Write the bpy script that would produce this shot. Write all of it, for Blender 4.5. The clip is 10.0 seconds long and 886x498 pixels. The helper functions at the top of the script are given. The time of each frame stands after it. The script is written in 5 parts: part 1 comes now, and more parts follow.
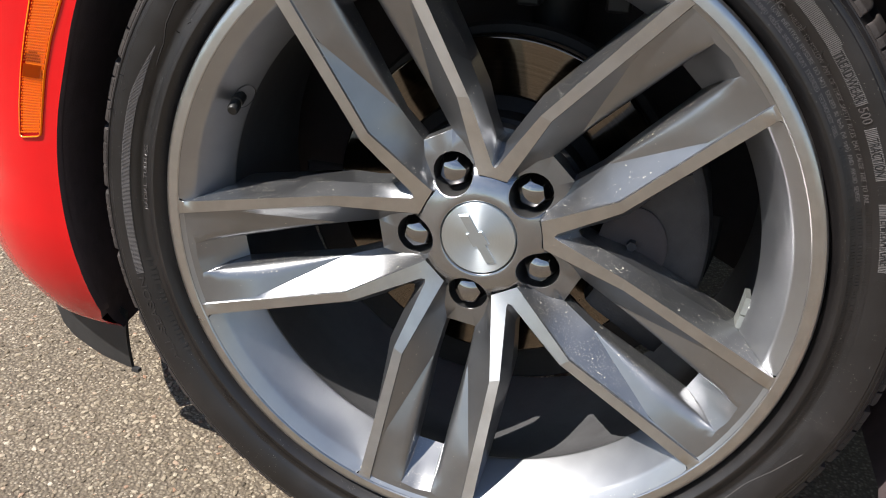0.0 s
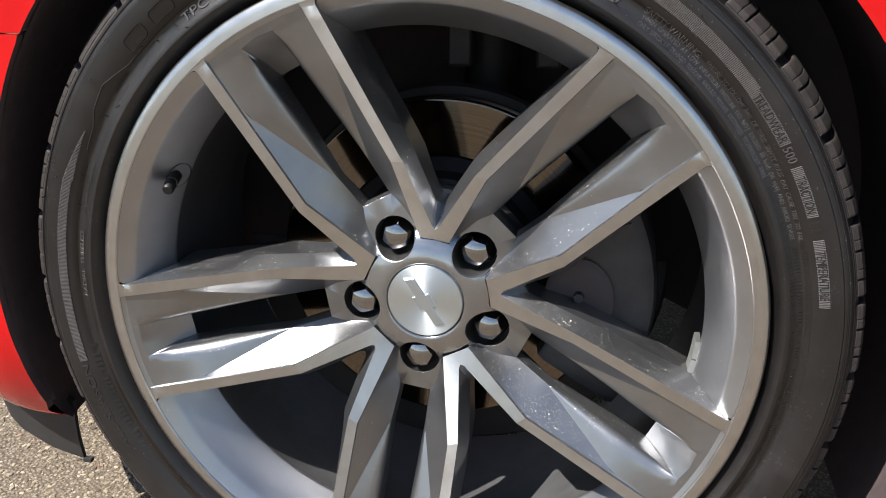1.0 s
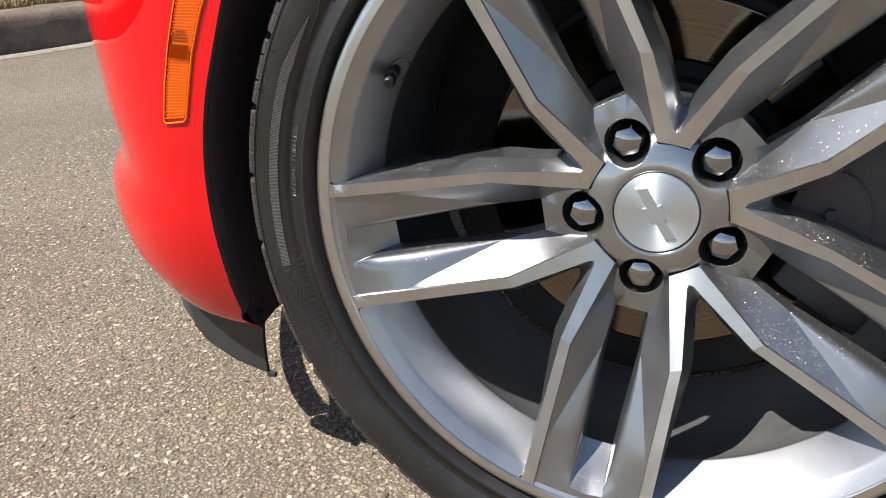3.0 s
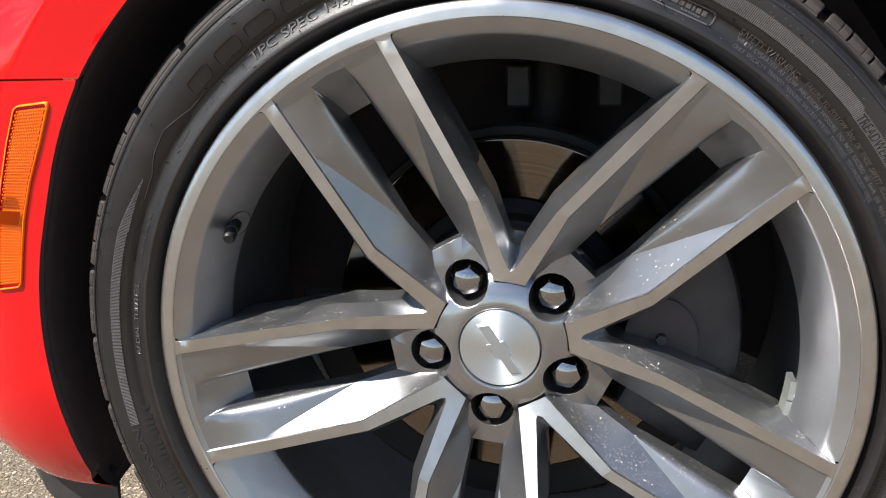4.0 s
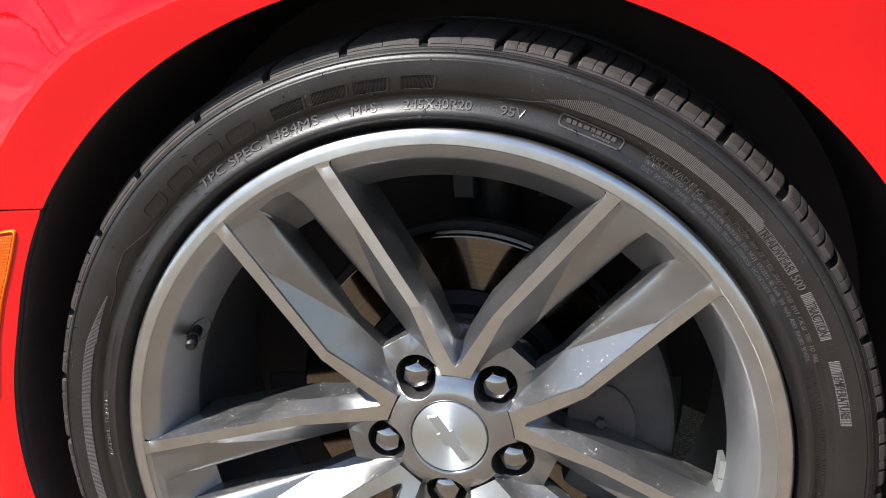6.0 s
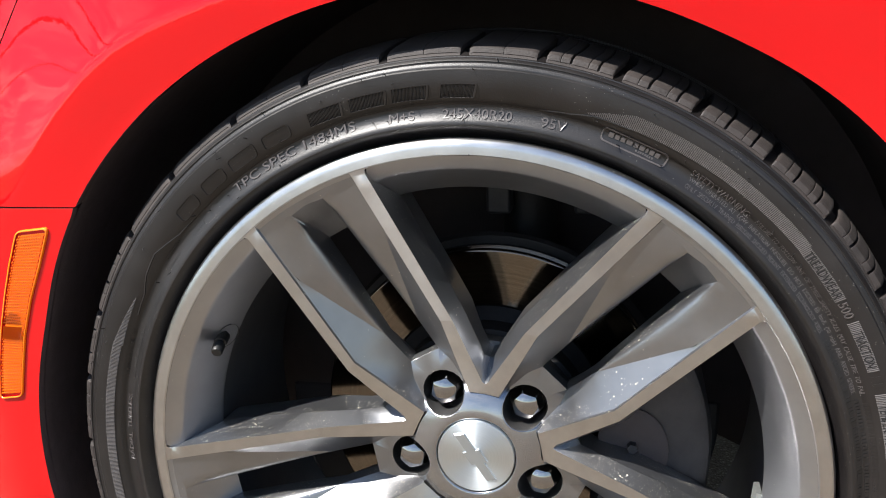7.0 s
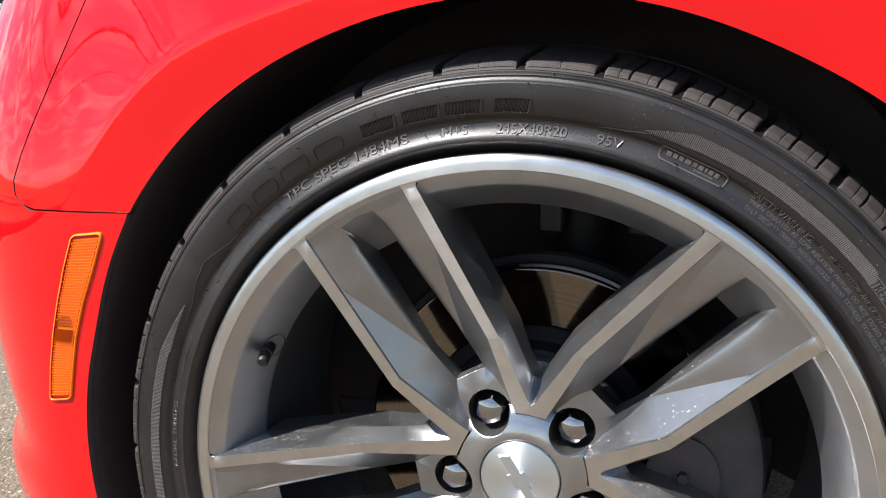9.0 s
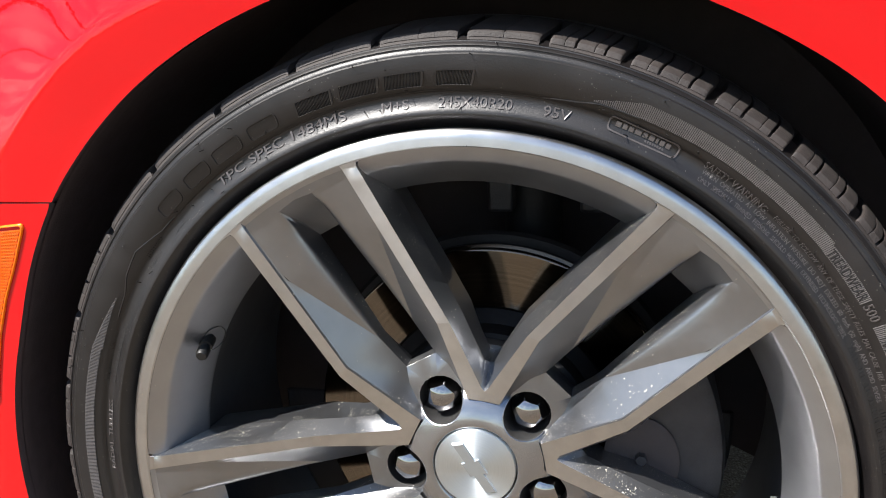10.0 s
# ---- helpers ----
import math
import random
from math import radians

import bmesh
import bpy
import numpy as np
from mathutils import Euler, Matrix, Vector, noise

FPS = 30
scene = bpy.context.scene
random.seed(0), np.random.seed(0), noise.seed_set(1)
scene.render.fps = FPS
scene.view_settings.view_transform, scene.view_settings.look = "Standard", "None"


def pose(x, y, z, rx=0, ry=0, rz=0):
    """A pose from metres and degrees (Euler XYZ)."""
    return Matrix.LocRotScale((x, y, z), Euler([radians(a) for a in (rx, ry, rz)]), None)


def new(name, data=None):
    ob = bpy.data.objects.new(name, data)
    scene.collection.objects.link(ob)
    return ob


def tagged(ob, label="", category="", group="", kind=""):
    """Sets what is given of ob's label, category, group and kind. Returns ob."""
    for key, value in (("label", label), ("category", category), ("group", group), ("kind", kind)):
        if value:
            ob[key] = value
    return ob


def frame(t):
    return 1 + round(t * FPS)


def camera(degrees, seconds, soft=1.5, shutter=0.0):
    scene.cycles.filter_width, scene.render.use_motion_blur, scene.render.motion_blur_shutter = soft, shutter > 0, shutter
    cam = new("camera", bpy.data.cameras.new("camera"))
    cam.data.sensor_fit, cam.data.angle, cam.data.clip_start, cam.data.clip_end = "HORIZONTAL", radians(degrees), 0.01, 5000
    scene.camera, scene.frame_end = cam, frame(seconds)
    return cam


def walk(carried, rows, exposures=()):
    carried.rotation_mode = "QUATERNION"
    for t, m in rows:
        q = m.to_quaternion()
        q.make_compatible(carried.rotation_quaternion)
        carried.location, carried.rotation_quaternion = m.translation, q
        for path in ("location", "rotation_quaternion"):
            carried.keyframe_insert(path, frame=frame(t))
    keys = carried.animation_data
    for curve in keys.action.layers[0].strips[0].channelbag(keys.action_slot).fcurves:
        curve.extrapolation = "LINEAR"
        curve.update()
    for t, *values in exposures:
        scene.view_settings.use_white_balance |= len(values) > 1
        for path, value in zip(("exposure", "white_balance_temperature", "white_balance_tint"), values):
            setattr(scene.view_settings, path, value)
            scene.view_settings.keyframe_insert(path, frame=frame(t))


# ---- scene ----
cam = camera(54.07, 10.0, soft=1.0)
ROWS = [
    (0.0, 0.1357, -0.6347, 0.6435, 65.34, -2.67, 15.01),
    (0.5, 0.1470, -0.6297, 0.6247, 66.07, -1.47, 13.45),
    (1.0, 0.1569, -0.6218, 0.6484, 69.03, 0.38, 11.76),
    (1.5, 0.1243, -0.6105, 0.6660, 71.44, -1.16, 11.02),
    (2.0, 0.1289, -0.6176, 0.5620, 69.65, -4.18, 13.90),
    (2.2, 0.1089, -0.6115, 0.5707, 65.41, -3.70, 15.79),
    (3.3, 0.0369, -0.6269, 0.5826, 69.66, 1.07, 17.74),
    (3.5, 0.0602, -0.6188, 0.5895, 71.76, 1.47, 16.09),
    (4.0, 0.0826, -0.6102, 0.6193, 73.51, 1.75, 10.47),
    (4.5, 0.1187, -0.6217, 0.6578, 73.40, 4.16, 9.69),
    (5.0, 0.1362, -0.6261, 0.6841, 73.28, 5.94, 9.21),
    (6.3, 0.1315, -0.6257, 0.7036, 74.41, 2.65, 10.95),
    (6.5, 0.1290, -0.6285, 0.6946, 74.60, 2.13, 11.85),
    (7.0, 0.1268, -0.6140, 0.6953, 75.42, 2.33, 12.04),
    (7.5, 0.1239, -0.6144, 0.6985, 77.06, 1.83, 12.72),
    (8.0, 0.1254, -0.6049, 0.6885, 76.90, 1.07, 13.83),
    (8.5, 0.1271, -0.5996, 0.6892, 76.96, 1.31, 14.72),
    (9.0, 0.1257, -0.6053, 0.6889, 76.93, 1.39, 15.74),
    (9.5, 0.1276, -0.6055, 0.6858, 76.74, 1.22, 15.12),
    (10.0, 0.1269, -0.5762, 0.6791, 75.86, 2.34, 12.61),
]
walk(cam, [(t, pose(x, y, z, rx, ry, rz)) for t, x, y, z, rx, ry, rz in ROWS],
     [(0.0, 0.86, 6640, 10), (2.2, 1.12, 6640, 10), (3.4, 0.92, 6640, 10), (4.2, 1.14, 6620, 10), (6.3, 1.18, 6600, 10), (10.0, 1.20, 6580, 10)])

# ---- world, sun, exposure ----
SUN = Vector((-1.02, -1.0, 1.9)).normalized()
world = bpy.data.worlds.new("sky")
scene.world = world
world.use_nodes = True
wn, wl = world.node_tree.nodes, world.node_tree.links
wn.clear()
w_out = wn.new("ShaderNodeOutputWorld")
w_bg = wn.new("ShaderNodeBackground")
w_bg.inputs["Strength"].default_value = 0.078
w_sky = wn.new("ShaderNodeTexSky")
w_sky.sky_type = "NISHITA"
w_sky.sun_disc = False
w_sky.sun_elevation = math.asin(SUN.z)
w_sky.sun_rotation = math.atan2(SUN.x, SUN.y)
w_sky.air_density, w_sky.dust_density, w_sky.ozone_density = 1.0, 0.08, 2.2
# thin broken cloud over the blue
w_co = wn.new("ShaderNodeTexCoord")
w_map = wn.new("ShaderNodeMapping")
w_map.inputs["Scale"].default_value = (1.2, 1.6, 3.4)
w_map.inputs["Location"].default_value = (0.35, 0.0, 0.2)
w_noise = wn.new("ShaderNodeTexNoise")
w_noise.inputs["Scale"].default_value = 5.5
w_noise.inputs["Detail"].default_value = 7.0
w_noise.inputs["Roughness"].default_value = 0.62
w_noise.inputs["Distortion"].default_value = 0.7
w_ramp = wn.new("ShaderNodeValToRGB")
w_ramp.color_ramp.elements[0].position, w_ramp.color_ramp.elements[1].position = 0.47, 0.66
w_mix = wn.new("ShaderNodeMix")
w_mix.data_type = "RGBA"
w_mix.inputs[7].default_value = (13.5, 13.8, 14.4, 1)
wl.new(w_co.outputs["Generated"], w_map.inputs["Vector"])
wl.new(w_map.outputs["Vector"], w_noise.inputs["Vector"])
wl.new(w_noise.outputs["Fac"], w_ramp.inputs["Fac"])
# the cloud lies low; overhead the sky is clear
w_sep = wn.new("ShaderNodeSeparateXYZ")
w_high = wn.new("ShaderNodeMapRange")
w_high.inputs["From Min"].default_value, w_high.inputs["From Max"].default_value = 0.30, 0.62
w_high.inputs["To Min"].default_value, w_high.inputs["To Max"].default_value = 1.0, 0.12
w_cover = wn.new("ShaderNodeMath")
w_cover.operation = "MULTIPLY"
wl.new(w_co.outputs["Generated"], w_sep.inputs[0])
wl.new(w_sep.outputs["Z"], w_high.inputs["Value"])
wl.new(w_ramp.outputs["Color"], w_cover.inputs[0])
wl.new(w_high.outputs["Result"], w_cover.inputs[1])
w_side = wn.new("ShaderNodeMapRange")
w_side.inputs["From Min"].default_value, w_side.inputs["From Max"].default_value = -0.15, 0.35
w_side.inputs["To Min"].default_value, w_side.inputs["To Max"].default_value = 1.0, 0.2
w_both = wn.new("ShaderNodeMath")
w_both.operation = "MULTIPLY"
wl.new(w_sep.outputs["X"], w_side.inputs["Value"])
wl.new(w_cover.outputs[0], w_both.inputs[0])
wl.new(w_side.outputs["Result"], w_both.inputs[1])
wl.new(w_both.outputs[0], w_mix.inputs[0])
wl.new(w_sky.outputs["Color"], w_mix.inputs[6])
wl.new(w_mix.outputs[2], w_bg.inputs["Color"])
wl.new(w_bg.outputs["Background"], w_out.inputs["Surface"])

sun_data = bpy.data.lights.new("sun", "SUN")
sun_data.energy, sun_data.angle, sun_data.color = 5.0, radians(0.53), (1.0, 0.97, 0.93)
sun = new("sun", sun_data)
sun.matrix_world = Matrix.Translation((-3, -3, 5)) @ SUN.to_track_quat("Z", "Y").to_matrix().to_4x4()


# ---- materials ----
def material(name, base, metallic=0.0, rough=0.5, **extra):
    m = bpy.data.materials.new(name)
    m.use_nodes = True
    b = m.node_tree.nodes["Principled BSDF"]
    b.inputs["Base Color"].default_value = (*base, 1)
    b.inputs["Metallic"].default_value = metallic
    b.inputs["Roughness"].default_value = rough
    for key, value in extra.items():
        b.inputs[key.replace("_", " ")].default_value = value
    return m, m.node_tree.nodes, m.node_tree.links, b


def coords(n, l, scale=(1, 1, 1)):
    c = n.new("ShaderNodeTexCoord")
    mp = n.new("ShaderNodeMapping")
    mp.inputs["Scale"].default_value = scale
    l.new(c.outputs["Object"], mp.inputs["Vector"])
    return mp.outputs["Vector"]


def noise_node(n, l, vec, scale, detail=4.0, rough=0.55):
    t = n.new("ShaderNodeTexNoise")
    t.inputs["Scale"].default_value, t.inputs["Detail"].default_value, t.inputs["Roughness"].default_value = scale, detail, rough
    l.new(vec, t.inputs["Vector"])
    return t.outputs["Fac"]


def ramp(n, l, fac, stops):
    r = n.new("ShaderNodeValToRGB")
    e = r.color_ramp.elements
    while len(e) < len(stops):
        e.new(0.5)
    for el, (p, c) in zip(e, stops):
        el.position = p
        el.color = (*c, 1) if len(c) == 3 else c
    l.new(fac, r.inputs["Fac"])
    return r.outputs["Color"]


def grey(v):
    return (v, v, v)


def mixed(n, l, fac, a, b, mode="MIX"):
    m = n.new("ShaderNodeMix")
    m.data_type, m.blend_type = "RGBA", mode
    for value, socket in ((fac, m.inputs[0]), (a, m.inputs[6]), (b, m.inputs[7])):
        if isinstance(value, (int, float)):
            socket.default_value = value
        elif isinstance(value, tuple):
            socket.default_value = (*value, 1)
        else:
            l.new(value, socket)
    return m.outputs[2]


def bump(n, l, height, b, strength=0.3, distance=0.001, chain=None):
    k = n.new("ShaderNodeBump")
    k.inputs["Strength"].default_value, k.inputs["Distance"].default_value = strength, distance
    l.new(height, k.inputs["Height"])
    if chain is not None:
        l.new(chain, k.inputs["Normal"])
    l.new(k.outputs["Normal"], b.inputs["Normal"])
    return k.outputs["Normal"]


def maths(n, l, op, a, b=None):
    m = n.new("ShaderNodeMath")
    m.operation = op
    for value, socket in ((a, m.inputs[0]), (b, m.inputs[1])):
        if value is None:
            continue
        if isinstance(value, (int, float)):
            socket.default_value = value
        else:
            l.new(value, socket)
    return m.outputs[0]


def speckles(n, l, vec, scale, size, cover, settle=None):
    """Dried water spots and grit: small round dots in patches, 0 to 1; settle: only on faces that look up by so much."""
    v = n.new("ShaderNodeTexVoronoi")
    v.inputs["Scale"].default_value, v.inputs["Randomness"].default_value = scale, 1.0
    l.new(vec, v.inputs["Vector"])
    sep = n.new("ShaderNodeSeparateColor")
    l.new(v.outputs["Color"], sep.inputs["Color"])
    radius = maths(n, l, "MULTIPLY", maths(n, l, "POWER", sep.outputs[0], 3.6), size)
    dot = maths(n, l, "LESS_THAN", v.outputs["Distance"], radius)
    patch = noise_node(n, l, vec, 22.0, 3.0, 0.6)
    dots = maths(n, l, "MULTIPLY", dot, maths(n, l, "GREATER_THAN", patch, cover))
    if settle is not None:
        g = n.new("ShaderNodeNewGeometry")
        s = n.new("ShaderNodeSeparateXYZ")
        l.new(g.outputs["True Normal"], s.inputs[0])
        dots = maths(n, l, "MULTIPLY", dots, maths(n, l, "GREATER_THAN", s.outputs[2], settle))
    return dots


def metal_paint(name="grey_wheel_paint", cover=0.36, fleck=0.36, tones=((0.242, 0.245, 0.256), (0.285, 0.289, 0.30)), gloss=(0.30, 0.40)):
    m, n, l, b = material(name, (0.33, 0.32, 0.31), 0.92, 0.34)
    b.inputs["Coat Weight"].default_value, b.inputs["Coat Roughness"].default_value = 0.5, 0.10
    vec = coords(n, l)
    tone = ramp(n, l, noise_node(n, l, vec, 30, 5), [(0.3, tones[0]), (0.75, tones[1])])
    fine = speckles(n, l, vec, 1050, fleck + 0.05, cover + 0.07, 0.46)
    spots = speckles(n, l, vec, 370, 0.26, cover + 0.06, 0.40)
    stray = speckles(n, l, vec, 260, 0.11, cover + 0.06)
    dots = maths(n, l, "MAXIMUM", maths(n, l, "MULTIPLY", fine, 0.75), maths(n, l, "MAXIMUM", spots, stray))
    l.new(mixed(n, l, dots, tone, (0.68, 0.64, 0.54)), b.inputs["Base Color"])
    l.new(maths(n, l, "SUBTRACT", 0.92, maths(n, l, "MULTIPLY", dots, 0.92)), b.inputs["Metallic"])
    l.new(ramp(n, l, noise_node(n, l, vec, 18, 6), [(0.3, grey(gloss[0])), (0.8, grey(gloss[1]))]), b.inputs["Roughness"])
    bump(n, l, noise_node(n, l, vec, 1400, 2), b, 0.12, 0.0003)
    return m


def machined_metal(name="machined_aluminium", spread=0.75):
    m, n, l, b = material(name, (0.66, 0.64, 0.62), 1.0, 0.28)
    vec = coords(n, l)
    grit = noise_node(n, l, vec, 60, 6)
    tone = ramp(n, l, grit, [(0.3, (0.50, 0.50, 0.505)), (0.8, (0.60, 0.60, 0.605))])
    dots = speckles(n, l, vec, 560, 0.22, 0.50)
    l.new(mixed(n, l, dots, tone, (0.66, 0.60, 0.50)), b.inputs["Base Color"])
    l.new(maths(n, l, "SUBTRACT", 1.0, maths(n, l, "MULTIPLY", dots, 0.9)), b.inputs["Metallic"])
    # turning marks run round the axle
    sep = n.new("ShaderNodeSeparateXYZ")
    l.new(vec, sep.inputs[0])
    rr = maths(n, l, "SQRT", maths(n, l, "ADD", maths(n, l, "MULTIPLY", sep.outputs[0], sep.outputs[0]), maths(n, l, "MULTIPLY", sep.outputs[2], sep.outputs[2])))
    comb = n.new("ShaderNodeCombineXYZ")
    l.new(rr, comb.inputs[0])
    rings = noise_node(n, l, comb.outputs[0], 2600, 2)
    bump(n, l, rings, b, 0.10, 0.0002)
    l.new(ramp(n, l, noise_node(n, l, vec, 25, 5), [(0.3, grey(0.27)), (0.8, grey(0.38))]), b.inputs["Roughness"])
    radial_tangent(n, l, b, spread)
    return m


def radial_tangent(n, l, b, amount):
    """Turned metal: the grooves run round the axle, so the gloss spreads along the radius."""
    c = n.new("ShaderNodeTexCoord")
    flat = n.new("ShaderNodeVectorMath")
    flat.operation = "MULTIPLY"
    flat.inputs[1].default_value = (1, 0, 1)
    l.new(c.outputs["Object"], flat.inputs[0])
    unit = n.new("ShaderNodeVectorMath")
    unit.operation = "NORMALIZE"
    l.new(flat.outputs[0], unit.inputs[0])
    tr = n.new("ShaderNodeVectorTransform")
    tr.vector_type, tr.convert_from, tr.convert_to = "VECTOR", "OBJECT", "WORLD"
    l.new(unit.outputs[0], tr.inputs[0])
    l.new(tr.outputs[0], b.inputs["Tangent"])
    b.inputs["Anisotropic"].default_value = amount


def brushed_cap():
    m, n, l, b = material("brushed_cap_metal", (0.72, 0.72, 0.71), 1.0, 0.48)
    radial_tangent(n, l, b, 0.75)
    vec = coords(n, l)
    sep = n.new("ShaderNodeSeparateXYZ")
    l.new(vec, sep.inputs[0])
    rr = maths(n, l, "SQRT", maths(n, l, "ADD", maths(n, l, "MULTIPLY", sep.outputs[0], sep.outputs[0]), maths(n, l, "MULTIPLY", sep.outputs[2], sep.outputs[2])))
    comb = n.new("ShaderNodeCombineXYZ")
    l.new(rr, comb.inputs[0])
    l.new(ramp(n, l, noise_node(n, l, comb.outputs[0], 1500, 3), [(0.3, (0.64, 0.70, 0.745)), (0.7, (0.74, 0.80, 0.845))]), b.inputs["Base Color"])
    return m


def rubber_material():
    m, n, l, b = material("tyre_rubber", (0.022, 0.021, 0.021), 0.0, 0.5)
    vec = coords(n, l)
    dust = noise_node(n, l, vec, 14, 7, 0.65)
    fine = noise_node(n, l, vec, 700, 4, 0.6)
    tone = ramp(n, l, dust, [(0.30, (0.0050, 0.0041, 0.0042)), (0.55, (0.0088, 0.0072, 0.0072)), (0.82, (0.021, 0.0174, 0.0165))])
    dots = speckles(n, l, vec, 640, 0.26, 0.52)
    l.new(mixed(n, l, maths(n, l, "MULTIPLY", dots, 0.7), tone, (0.20, 0.185, 0.165)), b.inputs["Base Color"])
    l.new(ramp(n, l, dust, [(0.3, grey(0.37)), (0.8, grey(0.52))]), b.inputs["Roughness"])
    bump(n, l, fine, b, 0.30, 0.0006)
    b.inputs["Specular IOR Level"].default_value = 0.62
    return m


def red_paint():
    m, n, l, b = material("red_car_paint", (0.72, 0.010, 0.014), 0.0, 0.34)
    b.inputs["Coat Weight"].default_value, b.inputs["Coat Roughness"].default_value, b.inputs["Coat IOR"].default_value = 1.0, 0.015, 1.5
    b.inputs["Specular IOR Level"].default_value = 0.0
    vec = coords(n, l)
    l.new(ramp(n, l, noise_node(n, l, vec, 5, 3), [(0.3, (0.51, 0.003, 0.005)), (0.8, (0.56, 0.004, 0.006))]), b.inputs["Base Color"])
    # orange peel in the clear coat
    k = n.new("ShaderNodeBump")
    k.inputs["Strength"].default_value, k.inputs["Distance"].default_value = 0.022, 0.0006
    l.new(noise_node(n, l, vec, 240, 2), k.inputs["Height"])
    l.new(k.outputs["Normal"], b.inputs["Coat Normal"])
    return m


def asphalt_material():
    m, n, l, b = material("worn_asphalt", (0.2, 0.19, 0.17), 0.0, 0.9)
    vec = coords(n, l)
    v = n.new("ShaderNodeTexVoronoi")
    v.inputs["Scale"].default_value = 250
    l.new(vec, v.inputs["Vector"])
    sep = n.new("ShaderNodeSeparateColor")
    l.new(v.outputs["Color"], sep.inputs["Color"])
    stone = ramp(n, l, sep.outputs[0], [(0.0, (0.120, 0.092, 0.064)), (0.35, (0.215, 0.172, 0.122)), (0.7, (0.290, 0.238, 0.172)), (1.0, (0.40, 0.34, 0.262))])
    binder = ramp(n, l, v.outputs["Distance"], [(0.30, grey(0.0)), (0.62, grey(1.0))])
    c1 = mixed(n, l, binder, stone, (0.150, 0.118, 0.084))
    big = ramp(n, l, noise_node(n, l, vec, 2.2, 6, 0.6), [(0.3, grey(0.68)), (0.75, grey(0.98))])
    l.new(mixed(n, l, 1.0, c1, big, "MULTIPLY"), b.inputs["Base Color"])
    h = maths(n, l, "SUBTRACT", 1.0, v.outputs["Distance"])
    first = bump(n, l, h, b, 0.8, 0.003)
    bump(n, l, noise_node(n, l, vec, 700, 4), b, 0.5, 0.0015, first)
    return m


def grained(name, a, b_, scale, rough=0.85, bumps=0.3, dist=0.002, metallic=0.0):
    m, n, l, b = material(name, a, metallic, rough)
    vec = coords(n, l)
    l.new(ramp(n, l, noise_node(n, l, vec, scale, 6, 0.62), [(0.28, a), (0.75, b_)]), b.inputs["Base Color"])
    bump(n, l, noise_node(n, l, vec, scale * 9, 4), b, bumps, dist)
    return m


def island_stones():
    m, n, l, b = material("loose_aggregate", (0.3, 0.28, 0.24), 0.0, 0.85)
    g = n.new("ShaderNodeNewGeometry")
    c = ramp(n, l, g.outputs["Random Per Island"], [(0.0, (0.075, 0.058, 0.040)), (0.25, (0.185, 0.146, 0.100)), (0.6, (0.290, 0.238, 0.170)), (0.85, (0.40, 0.34, 0.255)), (0.91, (0.29, 0.165, 0.105)), (0.95, (0.36, 0.30, 0.22)), (1.0, (0.52, 0.45, 0.355))])
    l.new(c, b.inputs["Base Color"])
    bump(n, l, noise_node(n, l, coords(n, l), 600, 4), b, 0.5, 0.001)
    return m


def rotor_material():
    m, n, l, b = material("cast_iron_disc", (0.2, 0.16, 0.12), 1.0, 0.10)
    vec = coords(n, l)
    sep = n.new("ShaderNodeSeparateXYZ")
    l.new(vec, sep.inputs[0])
    rr = maths(n, l, "SQRT", maths(n, l, "ADD", maths(n, l, "MULTIPLY", sep.outputs[0], sep.outputs[0]), maths(n, l, "MULTIPLY", sep.outputs[2], sep.outputs[2])))
    comb = n.new("ShaderNodeCombineXYZ")
    l.new(rr, comb.inputs[0])
    rings = noise_node(n, l, comb.outputs[0], 420, 5, 0.7)
    l.new(ramp(n, l, rings, [(0.25, (0.090, 0.074, 0.058)), (0.55, (0.160, 0.134, 0.106)), (0.8, (0.260, 0.222, 0.180))]), b.inputs["Base Color"])
    bump(n, l, rings, b, 0.015, 0.0002)
    return m


def lens_material():
    m, n, l, b = material("amber_lens", (1.0, 0.235, 0.004), 0.0, 0.16)
    b.inputs["Coat Weight"].default_value = 1.0
    b.inputs["Subsurface Weight"].default_value = 0.25
    b.inputs["Subsurface Radius"].default_value = (0.01, 0.004, 0.001)
    return m


PAINT, MACHINED, CAP = metal_paint(), machined_metal(), brushed_cap()
LIP = machined_metal("machined_lip", 0.42)
PAINT_CLEAN = metal_paint("grey_barrel_paint", 0.56, 0.30, ((0.33, 0.334, 0.346), (0.38, 0.384, 0.396)), (0.32, 0.43))
RUBBER, RED, ASPHALT, STONES, ROTOR, AMBER = rubber_material(), red_paint(), asphalt_material(), island_stones(), rotor_material(), lens_material()
SILVER = metal_paint("hub_silver_paint", 0.60, 0.25, ((0.30, 0.304, 0.316), (0.36, 0.364, 0.376)), (0.15, 0.24))
TREAD = grained("dusty_tread_rubber", (0.017, 0.0132, 0.0122), (0.043, 0.034, 0.031), 70, 0.68, 0.5, 0.0008)
# tyre rubber made paler to stand for sun on the letters' edges
LETTER = grained("sunlit_letter_rubber", (0.055, 0.048, 0.047), (0.082, 0.073, 0.071), 300, 0.36, 0.3, 0.0003)
CHROME = material("chrome", (0.33, 0.325, 0.33), 1.0, 0.07)[0]
VALVE = material("valve_rubber", (0.007, 0.007, 0.007), 0.0, 0.5)[0]
EMBLEM = material("satin_emblem_metal", (0.47, 0.50, 0.52), 1.0, 0.48)[0]
BLACK = grained("black_plastic", (0.012, 0.011, 0.011), (0.020, 0.018, 0.018), 40, 0.6, 0.2, 0.0006)
LINER = grained("felted_liner", (0.060, 0.042, 0.043), (0.090, 0.064, 0.066), 60, 0.9, 0.4, 0.001)
